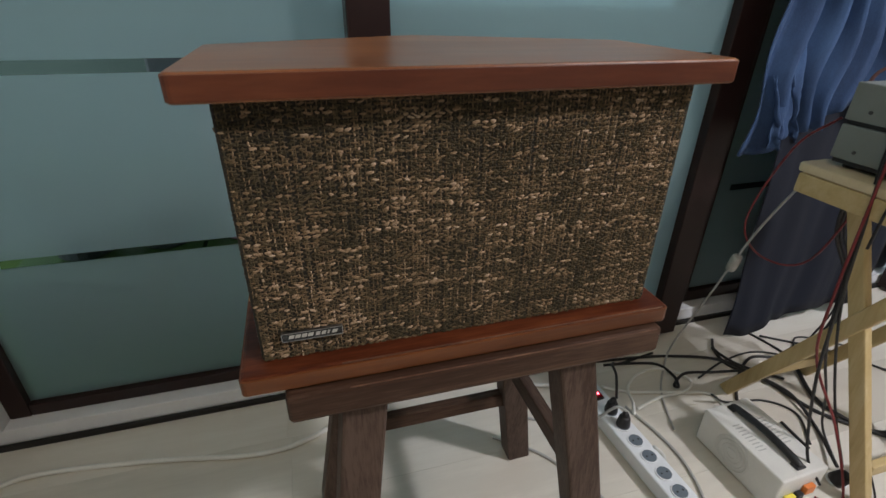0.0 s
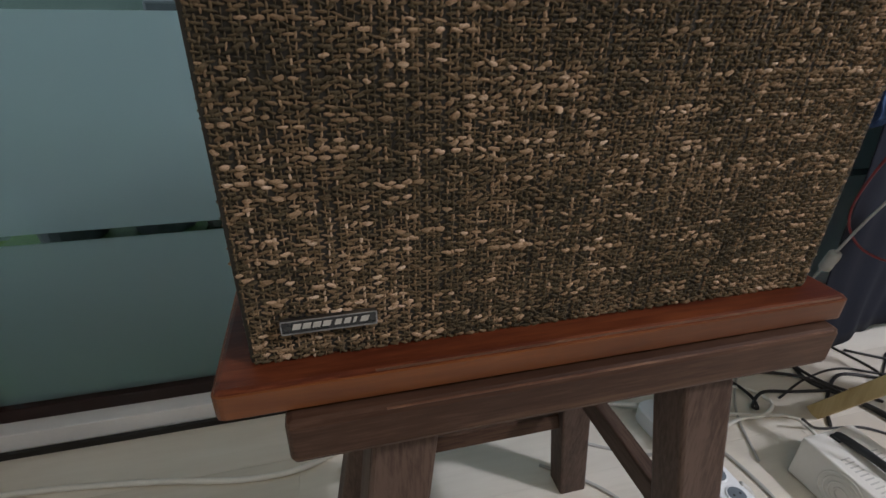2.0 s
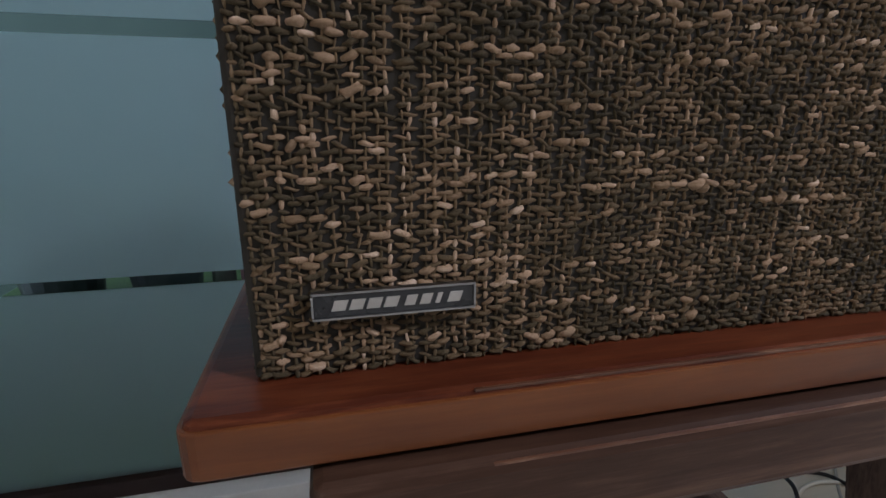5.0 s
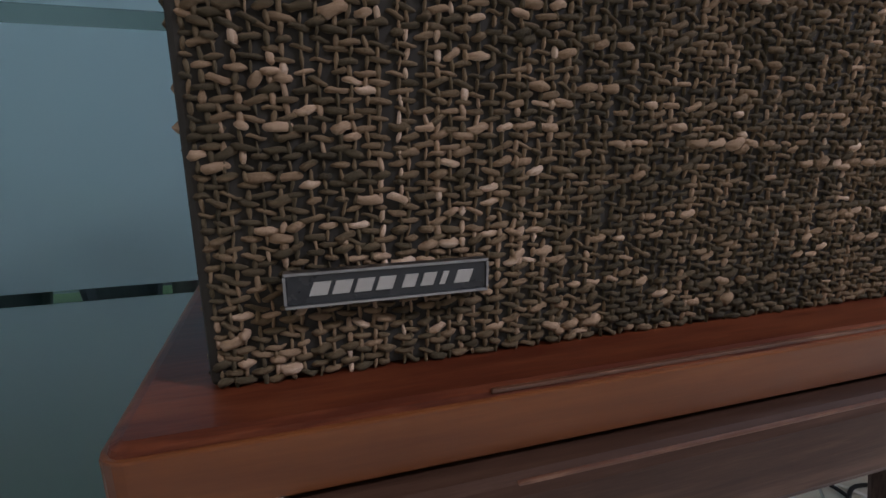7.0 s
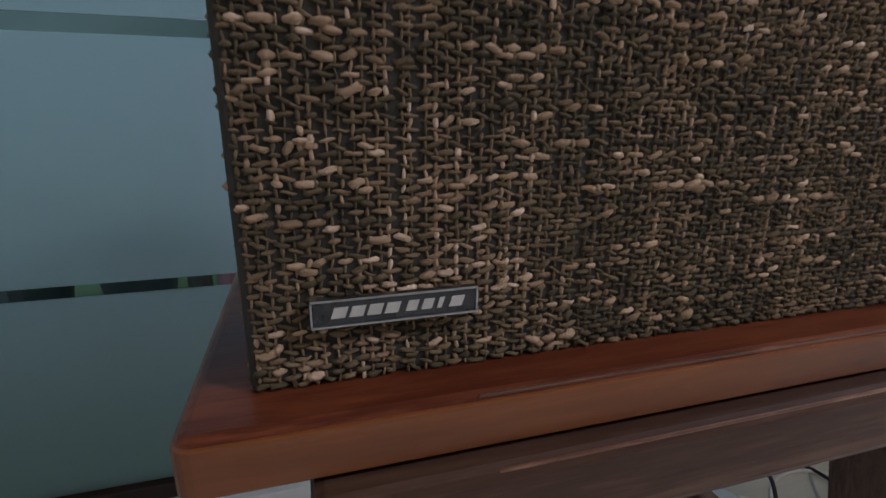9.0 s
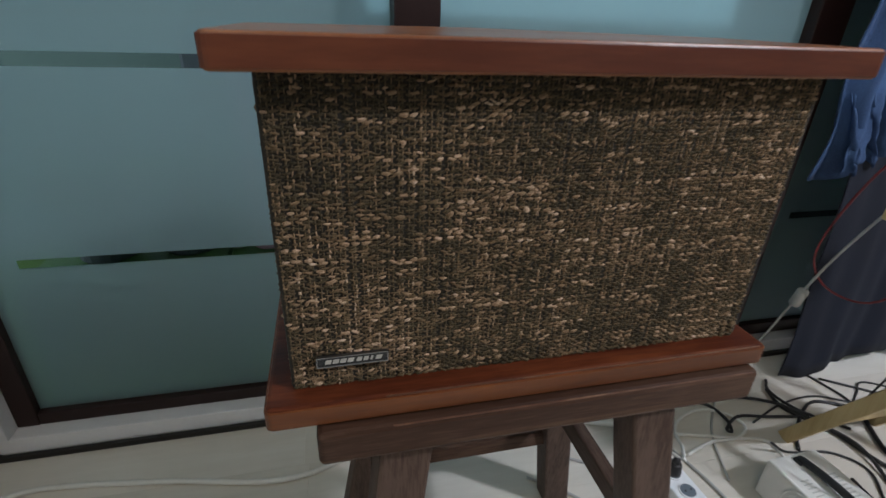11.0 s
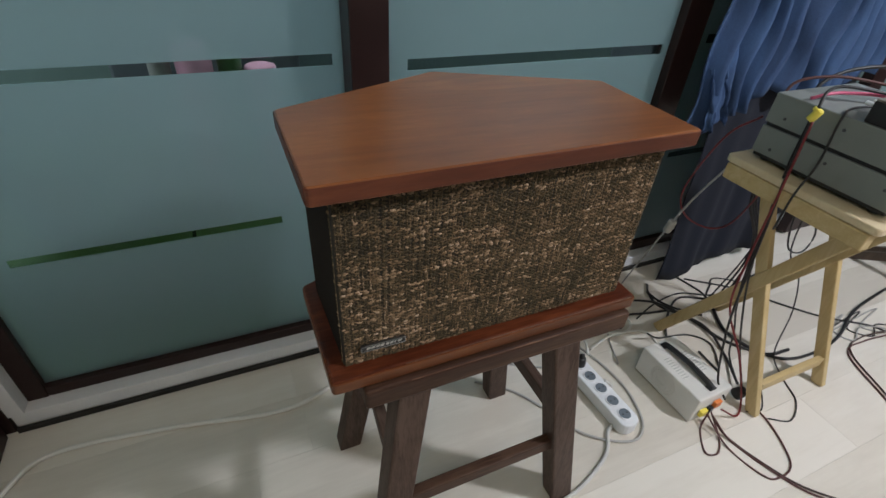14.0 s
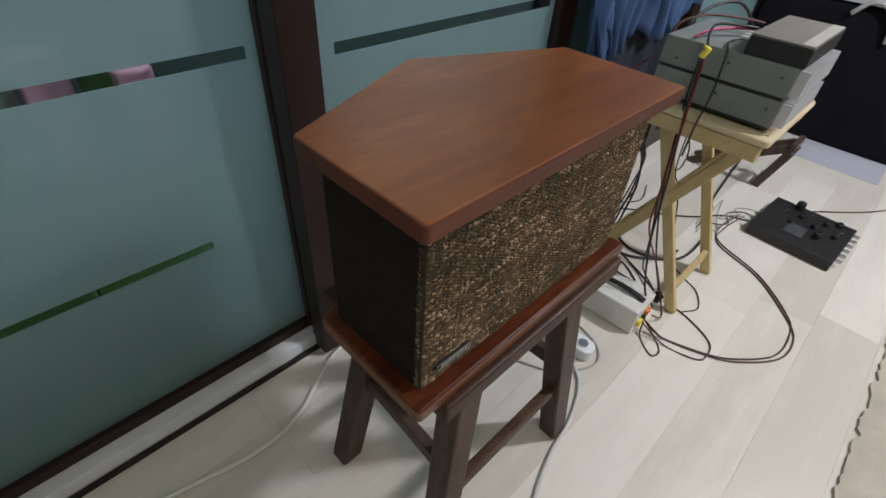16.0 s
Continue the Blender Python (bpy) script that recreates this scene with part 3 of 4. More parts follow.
# ---- stool under the loudspeaker ----
SEAT_Y = -0.0115
stool = thing("stool", "dark brown wooden stool with splayed square legs", "stool")
part("seat", prism([(-0.218, SEAT_Y), (0.250, SEAT_Y), (0.250, 0.285), (-0.218, 0.285)], 0.5735, 0.6115, 0.006, 0.005), STOOL_X, stool)
# seat rim: wear and highlight both put into the bead's colour
part("worn_glint_edge", beam((-0.150, SEAT_Y + 0.0021, 0.6096), (0.242, SEAT_Y + 0.0021, 0.6096), 0.0018, 0.0018, 0.0005), ARRIS, stool, "worn pale front edge of the seat with painted highlight")
FEET = {"fl": ((-0.132, 0.034), (-0.197, -0.004)), "fr": ((0.146, 0.034), (0.246, -0.004)), "rl": ((-0.106, 0.258), (-0.195, 0.312)), "rr": ((0.146, 0.258), (0.240, 0.312))}


def leg_at(k, z):
    (tx, ty), (bx, by) = FEET[k]
    u = z / 0.572
    return Vector((bx + (tx - bx) * u, by + (ty - by) * u, z))


for k in FEET:
    bm = box(-0.027, 0.027, -0.024, 0.024, 0.0, 0.572, 0.004)
    (tx, ty), (bx, by) = FEET[k]
    for v in bm.verts:
        u = v.co.z / 0.572
        v.co.x += bx + (tx - bx) * u
        v.co.y += by + (ty - by) * u
    part("leg", bm, STOOL_Z, stool)
part("rail", beam(leg_at("fl", 0.23) + Vector((0.02, 0, 0)), leg_at("fr", 0.23) - Vector((0.02, 0, 0)), 0.022, 0.034, 0.003, (0, 0, 1)), STOOL_X, stool)
part("rail", beam(leg_at("rl", 0.215) + Vector((0.02, 0, 0)), leg_at("rr", 0.215) - Vector((0.02, 0, 0)), 0.022, 0.034, 0.003, (0, 0, 1)), STOOL_X, stool)
for a, b in (("fl", "rl"), ("fr", "rr")):
    part("rail", beam(leg_at(a, 0.318) + Vector((0, 0.018, 0)), leg_at(b, 0.318) - Vector((0, 0.018, 0)), 0.022, 0.036, 0.003, (0, 0, 1)), STOOL_Y, stool)

# ---- folding table with the amplifiers ----
table = thing("folding_table", "pale pine folding table with crossed legs", "folding table")
TX0, TX1, TY0, TY1, TZ = 0.782, 1.19, -0.068, 0.290, 0.700
# pine top, its colour paler than the legs for the lamplight on it
part("tabletop", prism([(TX0, TY0), (TX1, TY0), (TX1, TY1), (TX0, TY1)], TZ - 0.018, TZ, 0.014, 0.004), surface("tabletop_lit_pine", (0.56, 0.45, 0.27), (0.66, 0.56, 0.38), 6, (1, 5, 1), rough=0.45), table, "pine slab in a paler lamplit tone")
for x in (0.796, 1.165):
    part("cleat", box(x - 0.016, x + 0.016, TY0 + 0.012, TY1 - 0.012, TZ - 0.058, TZ - 0.019, 0.003), PINE_X, table)
for x in (0.915, 1.215):
    part("leg", beam((x, -0.030, 0.0), (x - 0.055, 0.205, 0.650), 0.020, 0.034, 0.003, (0, 1, 0)), PINE_Z, table)
part("crossbar", beam((0.925, 0.000, 0.085), (1.207, 0.000, 0.085), 0.018, 0.032, 0.003, (0, 0, 1)), PINE_X, table)
for x in (0.905, 1.190):
    part("leg", beam((x, 0.345, 0.0), (x - 0.045, -0.030, 0.665), 0.020, 0.034, 0.003, (0, 1, 0)), PINE_Z, table)
part("crossbar", beam((0.912, 0.300, 0.095), (1.182, 0.300, 0.095), 0.018, 0.030, 0.003, (0, 0, 1)), PINE_X, table)


def amplifier(z0, z1, feet):
    a = thing("amplifier", "flat grey-green amplifier with finned side, stacked on the table", "amplifier", group="amplifier stack")
    part("case", box(0.820, 1.105, -0.045, 0.262, z0 + 0.008, z1, 0.0025), AMP, a)
    part("base_plate", box(0.824, 1.100, -0.040, 0.257, z0, z0 + 0.0075, 0.001), BLACK, a)
    if feet:
        for x in (0.845, 1.075):
            for y in (-0.015, 0.235):
                part("foot", put(rod(0.012, feet, 16, 0.002, 0.010), pose(x, y, z0 - feet / 2)), BLACK, a, smooth=True)
    for k in range(15):
        x = 0.830 + k * 0.0185
        part("cooling_fin", box(x, x + 0.006, -0.068, -0.0455, z0 + 0.012, z1 - 0.004, 0.001), FIN, a)
    for y in (-0.02, 0.10, 0.22):
        part("screw", put(rod(0.0035, 0.003, 12, 0.0008), pose(0.8192, y, (z0 + z1) / 2 + (0.012 if y < 0.2 else -0.01), 0, 90)), DARK_GREY, a)
    return a


amplifier(0.7085, 0.7800, 0.0080)
amplifier(0.7805, 0.8560, 0.0)

unit = thing("control_unit", "small black box with dusty taupe top on the amplifiers", "control unit")
part("case", box(0.822, 1.100, -0.052, 0.080, 0.8565, 0.898, 0.003), BLACK, unit)
part("top_plate", box(0.823, 1.099, -0.051, 0.079, 0.8982, 0.903, 0.0015), TAUPE, unit, "dusty taupe top plate")
part("end_label", box(0.826, 1.096, -0.0495, -0.024, 0.9032, 0.9040, 0.0002), surface("label_grey", (0.36, 0.35, 0.31), (0.44, 0.43, 0.39), 20, rough=0.6), unit)
for k in range(3):
    jack = part("jack_plug", put(rod(0.0045, 0.024, 12, 0.001), pose(0.850 + 0.026 * k, 0.0925, 0.884, 90)), WHITE_PLASTIC, unit, "white phono plug", True)
    part("jack_collar", put(rod(0.0056, 0.005, 12, 0.001), pose(0.850 + 0.026 * k, 0.083, 0.884, 90)), SILVER, jack)

# ---- white power box ----
inv = thing("power_box", "white metal power box with black carrying handle on the floor", "power box", at=(0.768, 0.124, 0), turn=2)
part("case", box(-0.066, 0.066, -0.106, 0.106, 0.004, 0.100, 0.004), WHITE_BOX, inv)
handle = part("handle", tube([(0, 0.088, 0.103), (0, 0.078, 0.108), (0, 0.04, 0.113), (0, 0, 0.115), (0, -0.04, 0.113), (0, -0.078, 0.108), (0, -0.088, 0.103)], 0.0085, 10), BLACK, inv, "black strap handle", True)
for y in (-0.084, 0.084):
    part("handle_mount", box(-0.012, 0.012, y - 0.010, y + 0.010, 0.1002, 0.106, 0.002), BLACK, inv)
for r in (0.012, 0.023, 0.033, 0.042):
    ring = bmesh.new()
    n = 40
    rr = [[ring.verts.new((-0.0675 - dx, 0.01 + q * math.cos(a), 0.053 + q * math.sin(a))) for a in (2 * math.pi * k / n for k in range(n))] for q, dx in ((r - 0.002, 0), (r - 0.001, 0.0016), (r + 0.001, 0.0016), (r + 0.002, 0))]
    for p, q in zip(rr, rr[1:]):
        for k in range(n):
            ring.faces.new((p[k], p[(k + 1) % n], q[(k + 1) % n], q[k]))
    bmesh.ops.recalc_face_normals(ring, faces=ring.faces)
    part("fan_ring", ring, WHITE_BOX, inv, smooth=True)
for side in (-1, 1):
    for k in range(9):
        x = side * 0.036
        part("vent_slot", box(x - 0.011, x + 0.011, -0.03 + k * 0.009, -0.0275 + k * 0.009, 0.0995, 0.1006, 0), surface("slot_grey", (0.42, 0.42, 0.40), (0.50, 0.50, 0.47), 30, rough=0.7) if side < 0 and k == 0 else bpy.data.materials["slot_grey"], inv)
part("terminal", box(-0.046, -0.020, -0.118, -0.1065, 0.030, 0.052, 0.002), YELLOW, inv, "yellow terminal")
part("terminal", box(0.004, 0.030, -0.118, -0.1065, 0.045, 0.067, 0.002), surface("orange_plastic", (0.62, 0.16, 0.03), (0.72, 0.24, 0.06), 30, rough=0.45), inv, "orange terminal")
part("terminal", box(-0.016, 0.000, -0.119, -0.1065, 0.034, 0.054, 0.002), BLACK, inv)

# ---- power strip ----
strip = thing("power_strip", "white six-way power strip with glowing red switch", "power strip", at=(0.513, 0.245, 0), turn=4)
part("body", prism([(-0.031, -0.195), (0.031, -0.195), (0.031, 0.195), (-0.031, 0.195)], 0.002, 0.043, 0.024, 0.004), WHITE_PLASTIC, strip)
for k in range(6):
    y = -0.158 + k * 0.0475
    s = part("socket", put(rod(0.0195, 0.004, 28, 0.001), pose(0, y, 0.0440)), WHITE_PLASTIC, strip, smooth=False)
    part("socket_well", put(rod(0.0165, 0.003, 28, 0.0008), pose(0, y, 0.0452)), GREY_SOCKET, s, "grey socket face")
    for dx in (-0.0075, 0.0075):
        part("pin_hole", put(rod(0.0022, 0.001, 10), pose(dx, y, 0.0470)), BLACK, s)
switch = part("switch_frame", box(-0.013, 0.013, 0.122, 0.152, 0.0432, 0.049, 0.002), BLACK, strip)
part("switch_lens", box(-0.010, 0.010, 0.126, 0.148, 0.0492, 0.054, 0.002), surface("red_lens", (0.20, 0.006, 0.010), (0.28, 0.01, 0.015), 30, rough=0.25, relief=0), switch, "dark red switch lens")
part("switch_glow", box(-0.0035, 0.0035, 0.133, 0.141, 0.0541, 0.0552, 0.0003), LED, switch, "red glowing switch")
for y in (0.0795, 0.032):
    plug = thing("power_plug", "black round mains plug in the power strip", "plug", at=(0.513 - y * 0.07, 0.245 + y, 0), group="plugs in the power strip")
    part("plug_body", put(rod(0.0175, 0.030, 22, 0.004, 0.013), pose(0, 0, 0.0625)), BLACK, plug, smooth=True)
    part("plug_grip", put(rod(0.010, 0.014, 16, 0.003, 0.006), pose(0, 0, 0.0845)), BLACK, plug, smooth=True)
plug = thing("power_plug", "black round mains plug lying behind the power box", "plug", at=(0.925, 0.030, 0))
part("plug_body", put(rod(0.019, 0.034, 22, 0.004, 0.015), pose(0, 0, 0.0185, 20, 15)), BLACK, plug, smooth=True)
part("plug_face", put(rod(0.021, 0.004, 22, 0.001), pose(0.003, 0.006, 0.002)), WHITE_PLASTIC, plug)

# ---- black effects box on the floor ----
pedal = thing("crossover_box", "flat black metal box with knobs and silver sockets", "electronic box", at=(1.765, -0.205, 0), turn=-3)
part("case", box(-0.165, 0.165, -0.160, 0.160, 0.004, 0.050, 0.003), BLACK, pedal)
for x, y, r, h in ((0.13, 0.06, 0.020, 0.035), (0.06, 0.03, 0.012, 0.02), (0.02, -0.03, 0.012, 0.02), (0.08, -0.06, 0.012, 0.02), (0.01, -0.11, 0.012, 0.02), (0.12, -0.10, 0.014, 0.02), (-0.05, -0.06, 0.016, 0.028), (-0.02, 0.05, 0.010, 0.018)):
    k = part("knob", put(rod(r, h, 18, 0.003, r * 0.85), pose(x, y, 0.0505 + h / 2)), BLACK, pedal, smooth=True)
    part("knob_cap", put(rod(r * 0.55, 0.002, 14), pose(x, y, 0.0518 + h)), SILVER if h < 0.03 else BLACK, k)
for k in range(6):
    part("socket", put(rod(0.007, 0.022, 14, 0.001), pose(-0.10 + k * 0.05, -0.171, 0.028, 90)), SILVER, pedal)
for x, y in ((0.05, 0.09), (0.09, 0.0), (0.0, -0.07), (0.05, -0.12)):
    part("toggle", put(rod(0.0045, 0.022, 10, 0.001), pose(x, y, 0.060, 25, 15)), SILVER, pedal)
part("face_plate", box(-0.10, -0.01, -0.02, 0.05, 0.0502, 0.0515, 0.0005), DARK_GREY, pedal)
for k in range(3):
    part("socket", put(rod(0.007, 0.020, 14, 0.001), pose(-0.12 + k * 0.05, 0.170, 0.028, 90)), SILVER, pedal)

# ---- curtains ----


def drape(name, x0, x1, y, z0, z1, folds, depth, material, label, slant=0.0, gather=0.0, seed=1, rag=0.0, lean=0.0, pleat=0.0, back=0.0, parent=None):
    """A hanging cloth with soft uneven folds, two-sided and 3 mm thick."""
    rng = random.Random(seed)
    phase = [rng.uniform(0, 6.28) for _ in range(5)]
    nx, nz = folds * 16, 48
    bm = bmesh.new()
    grid = []
    for i in range(nz + 1):
        v = i / nz
        line = []
        for j in range(nx + 1):
            u = j / nx
            u = u + 0.035 * math.sin(u * 8.1 + phase[4]) + 0.02 * math.sin(u * 17 + phase[1])
            swing = 0.6 + 0.4 * math.sin(u * 5.3 + phase[3] + 1.2 * v)
            crest = math.sin(u * folds * 6.283 + phase[0] + 0.9 * math.sin(v * 2.2 + phase[1]))
            wave = swing * math.copysign(abs(crest) ** 0.6, crest) + 0.28 * math.sin(u * folds * 14.3 + phase[2] + 1.6 * v) + 0.3 * math.sin(u * 7 + v * 5 + phase[3])
            if pleat:
                ridge = abs(math.sin(u * folds * 3.1416 + phase[0] + 0.16 * math.sin(v * 3.1 + phase[1]) + 0.5 * math.sin(u * 9 + phase[2])))
                wave = (1 - pleat) * wave + pleat * (0.8 - 2.0 * ridge ** 0.75) * (0.75 + 0.25 * math.sin(u * 13 + phase[3])) / (0.45 + 0.55 * (1 - v))
            low = z0 + slant * u + rag * math.sin(u * 9 + phase[4]) + rag * 0.6 * math.sin(u * 23 + phase[2])
            z = low + (z1 - low) * v
            mid = (x0 + x1) / 2
            x = x0 + (x1 - x0) * u
            x = mid + (x - mid) * (1 - gather * (1 - v)) + (0.004 if pleat else 0.010) * math.sin(v * 6 + u * 11) - lean * min(1.0, v * 2.5) * max(0.0, 1 - 3 * u)
            x += 0.5 * rag * (1 - v) ** 2 * math.sin(v * 31 + u * 13)
            line.append(bm.verts.new((x, y + back * v + depth * wave * (0.45 + 0.55 * (1 - v)), z)))
        grid.append(line)
    for r, q in zip(grid, grid[1:]):
        for k in range(nx):
            bm.faces.new((r[k], r[k + 1], q[k + 1], q[k]))
    ob = part(name, bm, material, parent, label if parent else "", smooth=True)
    mod = ob.modifiers.new("thickness", "SOLIDIFY")
    mod.thickness = 0.003
    return ob if parent else tagged(ob, label, "curtain")


drape("curtain", 1.10, 1.66, 0.532, 0.012, 2.08, 3, 0.013, NAVY, "dark navy curtain hanging to the floor before the doors", slant=0.07, seed=3, rag=0.012, lean=0.06, back=0.042)
blue = thing("blue_drape", "lighter blue pleated cloth gathered over the dark curtain", "curtain")
drape("pleated_cloth", 0.915, 1.66, 0.522, 0.68, 2.08, 9, 0.034, BLUE, "", seed=5, slant=0.06, rag=0.03, pleat=0.8, parent=blue)
drape("crumpled_tail", 0.925, 0.995, 0.472, 0.665, 0.93, 3, 0.012, BLUE, "crumpled paler tail of the cloth", seed=11, slant=0.03, gather=-0.2, rag=0.010, back=0.07, parent=blue)

# ---- further things on the right ----
cabinet = thing("draped_cabinet", "large cabinet under black cloth against the wall", "cabinet")
part("cloth_cover", box(2.86, 3.45, -0.95, 0.585, 0.0, 0.705, 0.03, 3), BLACK_FABRIC, cabinet)
part("top_trim", box(2.855, 3.45, -0.95, 0.585, 0.706, 0.735, 0.004), FIN, cabinet, "pale grey metal edge")
part("upper_case", box(2.90, 3.45, -0.95, 0.585, 0.736, 1.15, 0.006), BROWN_WOOD, cabinet, "dark brown upper case")
tagged(part("paper_sheet", box(2.58, 2.98, -0.36, 0.07, 0.0005, 0.003, 0), PAPER), "grey sheet of paper lying on the floor", "paper")
second = thing("folding_stand", "dark brown wooden folding stand with crossed legs", "folding stand")
for x in (2.06, 2.16):
    part("leg", beam((x, 0.07, 0.0), (x - 0.03, 0.0, 0.22), 0.024, 0.036, 0.003), BROWN_WOOD, second)
    part("leg", beam((x - 0.02, 0.40, 0.0), (x - 0.035, 0.012, 0.235), 0.024, 0.036, 0.003), BROWN_WOOD, second)
part("crossbar", beam((2.06, 0.07, 0.03), (2.16, 0.07, 0.03), 0.02, 0.03, 0.003, (0, 0, 1)), BROWN_WOOD, second)
part("top_bar", beam((2.0, 0.0, 0.25), (2.15, 0.0, 0.25), 0.024, 0.034, 0.003, (0, 0, 1)), BROWN_WOOD, second)
cable("grey_hose", "grey hose curling over the black cover", [(2.845, 0.16, 0.66), (2.84, 0.10, 0.72), (2.838, 0.03, 0.715), (2.84, -0.02, 0.66), (2.848, -0.04, 0.56)], 0.012, GREY_CABLE)
rug = bmesh.new()
rr = random.Random(8)
edge = [(0.40 + k * 0.02, -0.592 - 0.012 * rr.random() - 0.004 * math.sin(k * 0.9)) for k in range(111)]
ring = edge + [(2.6, -2.2), (0.40, -2.2)]
f = rug.faces.new([rug.verts.new((x, y, 0.001)) for x, y in ring])
ext = bmesh.ops.extrude_face_region(rug, geom=[f])
bmesh.ops.translate(rug, vec=(0, 0, 0.010), verts=[v for v in ext["geom"] if isinstance(v, bmesh.types.BMVert)])
bmesh.ops.recalc_face_normals(rug, faces=rug.faces)
tagged(part("rug", rug, RUG), "beige pile rug with a frayed edge", "rug")

# unseen fixtures: wide housings block upward light, the second goes with the added fill
for lx, ly, hx, hy in ((1.70, -1.18, 0.32, 0.32), (-0.72, -1.15, 0.26, 0.26)):
    lampcase = thing("ceiling_lamp", "white panel lamp on the ceiling, out of view", "ceiling lamp", at=(lx, ly, 0), group="ceiling lamps")
    part("housing", box(-hx, hx, -hy, hy, 2.52, 2.62, 0.006), WHITE_PLASTIC, lampcase)
    part("diffuser", box(0.03 - hx, hx - 0.03, 0.02 - hy, hy - 0.02, 2.49, 2.518, 0.006), LAMP, lampcase)

# ---- cables ----
cable("floor_cable", "white flex running along the doors to the power strip", [(-0.99, 0.22), (-0.985, 0.367), (-0.955, 0.472), (-0.865, 0.536), (-0.60, 0.508), (-0.36, 0.462), (-0.22, 0.485), (-0.04, 0.585), (0.15, 0.59), (0.35, 0.51), (0.495, 0.445, 0.02)], 0.0060, WHITE_CABLE)
cable("floor_cable", "thick black cable curving over the floor", [(1.00, 0.50), (0.985, 0.427), (1.041, 0.336), (1.07, 0.217), (1.127, 0.142), (1.207, 0.074), (1.333, 0.059), (1.485, 0.078), (1.687, 0.144), (2.005, 0.185), (2.243, 0.209), (2.6, 0.25)], 0.005, BLACK_CABLE)
cable("floor_cable", "black lead to the effects box", [(1.20, 0.51), (1.35, 0.394), (1.441, 0.27), (1.537, 0.159), (1.66, 0.067), (1.70, -0.02), (1.70, -0.05, 0.03)], 0.0035, BLACK_CABLE)
cable("floor_cable", "black cable under the table", [(1.179, 0.36), (1.119, 0.257), (1.118, 0.188), (1.157, 0.113), (1.25, 0.10)], 0.0055, BLACK_CABLE)
cable("floor_cable", "black cable arching before the curtain", [(0.86, 0.40), (0.985, 0.44), (1.116, 0.451), (1.239, 0.398), (1.40, 0.417), (1.561, 0.44)], 0.003, BLACK_CABLE)
cable("floor_cable", "black lead round the power box", [(0.80, 0.30, 0.05), (0.868, 0.300), (0.973, 0.277), (1.017, 0.216), (0.961, 0.13)], 0.003, BLACK_CABLE)
cable("loose_lead", "short loose black lead", [(0.952, 0.205), (0.948, 0.165), (0.945, 0.12)], 0.0035, BLACK_CABLE)
for dx, mat, lab in ((0.0, MAROON, "dark red speaker wire in a wide loop"), (0.016, surface("umber_rubber", (0.035, 0.018, 0.016), (0.06, 0.03, 0.026), 30, rough=0.5, relief=0), "dark brown speaker wire in a wide loop")):
    cable("speaker_wire", lab, [(1.68, 0.00 + dx, 0.03), (1.56, 0.03 + dx), (1.433 + dx, 0.01), (1.34 + dx, -0.177), (1.198 + dx, -0.317), (1.107 + dx, -0.37 + dx), (0.98, -0.363 + dx), (0.857, -0.267 + dx), (0.805, -0.174 + dx), (0.775, -0.072 + dx), (0.760, -0.005, 0.04)], 0.0026, mat)
cable("speaker_wire", "thin maroon wire looped before the power box", [(0.755, 0.004, 0.04), (0.725, -0.012), (0.680, -0.07), (0.711, -0.085), (0.752, -0.052), (0.765, 0.004, 0.04)], 0.0025, MAROON)
cable("speaker_wire", "thin dark wire looped round the table leg", [(0.94, 0.01), (0.929, -0.079), (0.876, -0.179), (0.81, -0.196), (0.772, -0.176), (0.750, -0.083), (0.748, 0.004, 0.04)], 0.0025, MAROON)
cable("floor_cable", "grey flex leaving the power strip over the floor", [(0.545, 0.20, 0.045), (0.575, 0.19), (0.506, 0.10), (0.468, 0.075), (0.418, 0.022), (0.306, -0.023), (0.181, -0.045), (0.056, -0.085), (-0.10, -0.16)], 0.0052, surface("pale_grey_rubber", (0.50, 0.50, 0.48), (0.60, 0.60, 0.57), 12, rough=0.5, relief=0))
cable("floor_cable", "dark flex lying round the end of the power strip", [(0.585, 0.36), (0.611, 0.257), (0.615, 0.161), (0.580, 0.060), (0.510, 0.030), (0.404, 0.095), (0.348, 0.199), (0.291, 0.287), (0.20, 0.36)], 0.0035, GREY_CABLE)
cable("floor_cable", "white lead from the power strip to the power box", [(0.555, 0.430, 0.02), (0.60, 0.42), (0.638, 0.401), (0.764, 0.365), (0.844, 0.337), (0.84, 0.27), (0.80, 0.232, 0.05)], 0.0042, WHITE_CABLE)
cable("floor_cable", "white lead in a loop behind the power strip", [(0.56, 0.30, 0.045), (0.593, 0.345, 0.03), (0.634, 0.42), (0.693, 0.458), (0.759, 0.465), (0.813, 0.435), (0.818, 0.384, 0.012), (0.764, 0.355, 0.015), (0.699, 0.360, 0.012), (0.593, 0.325, 0.03)], 0.004, WHITE_CABLE)
cable("floor_cable", "long black lead from behind the stool to the power box", [(0.36, 0.60), (0.55, 0.55), (0.728, 0.525), (0.848, 0.501), (0.969, 0.444, 0.012), (1.025, 0.355, 0.012), (1.051, 0.268, 0.016), (1.02, 0.16), (0.945, 0.055, 0.02)], 0.0042, BLACK_CABLE)
cable("floor_cable", "short black lead behind the white loop", [(0.62, 0.52), (0.709, 0.505), (0.780, 0.480), (0.785, 0.416, 0.014), (0.765, 0.375, 0.018), (0.76, 0.385, 0.018), (0.828, 0.420, 0.012), (0.919, 0.408), (1.02, 0.39)], 0.004, BLACK_CABLE)
cable("floor_cable", "black lead coming from under the curtain", [(1.032, 0.535), (0.99, 0.48, 0.014), (1.01, 0.40, 0.016), (1.10, 0.33)], 0.004, BLACK_CABLE)
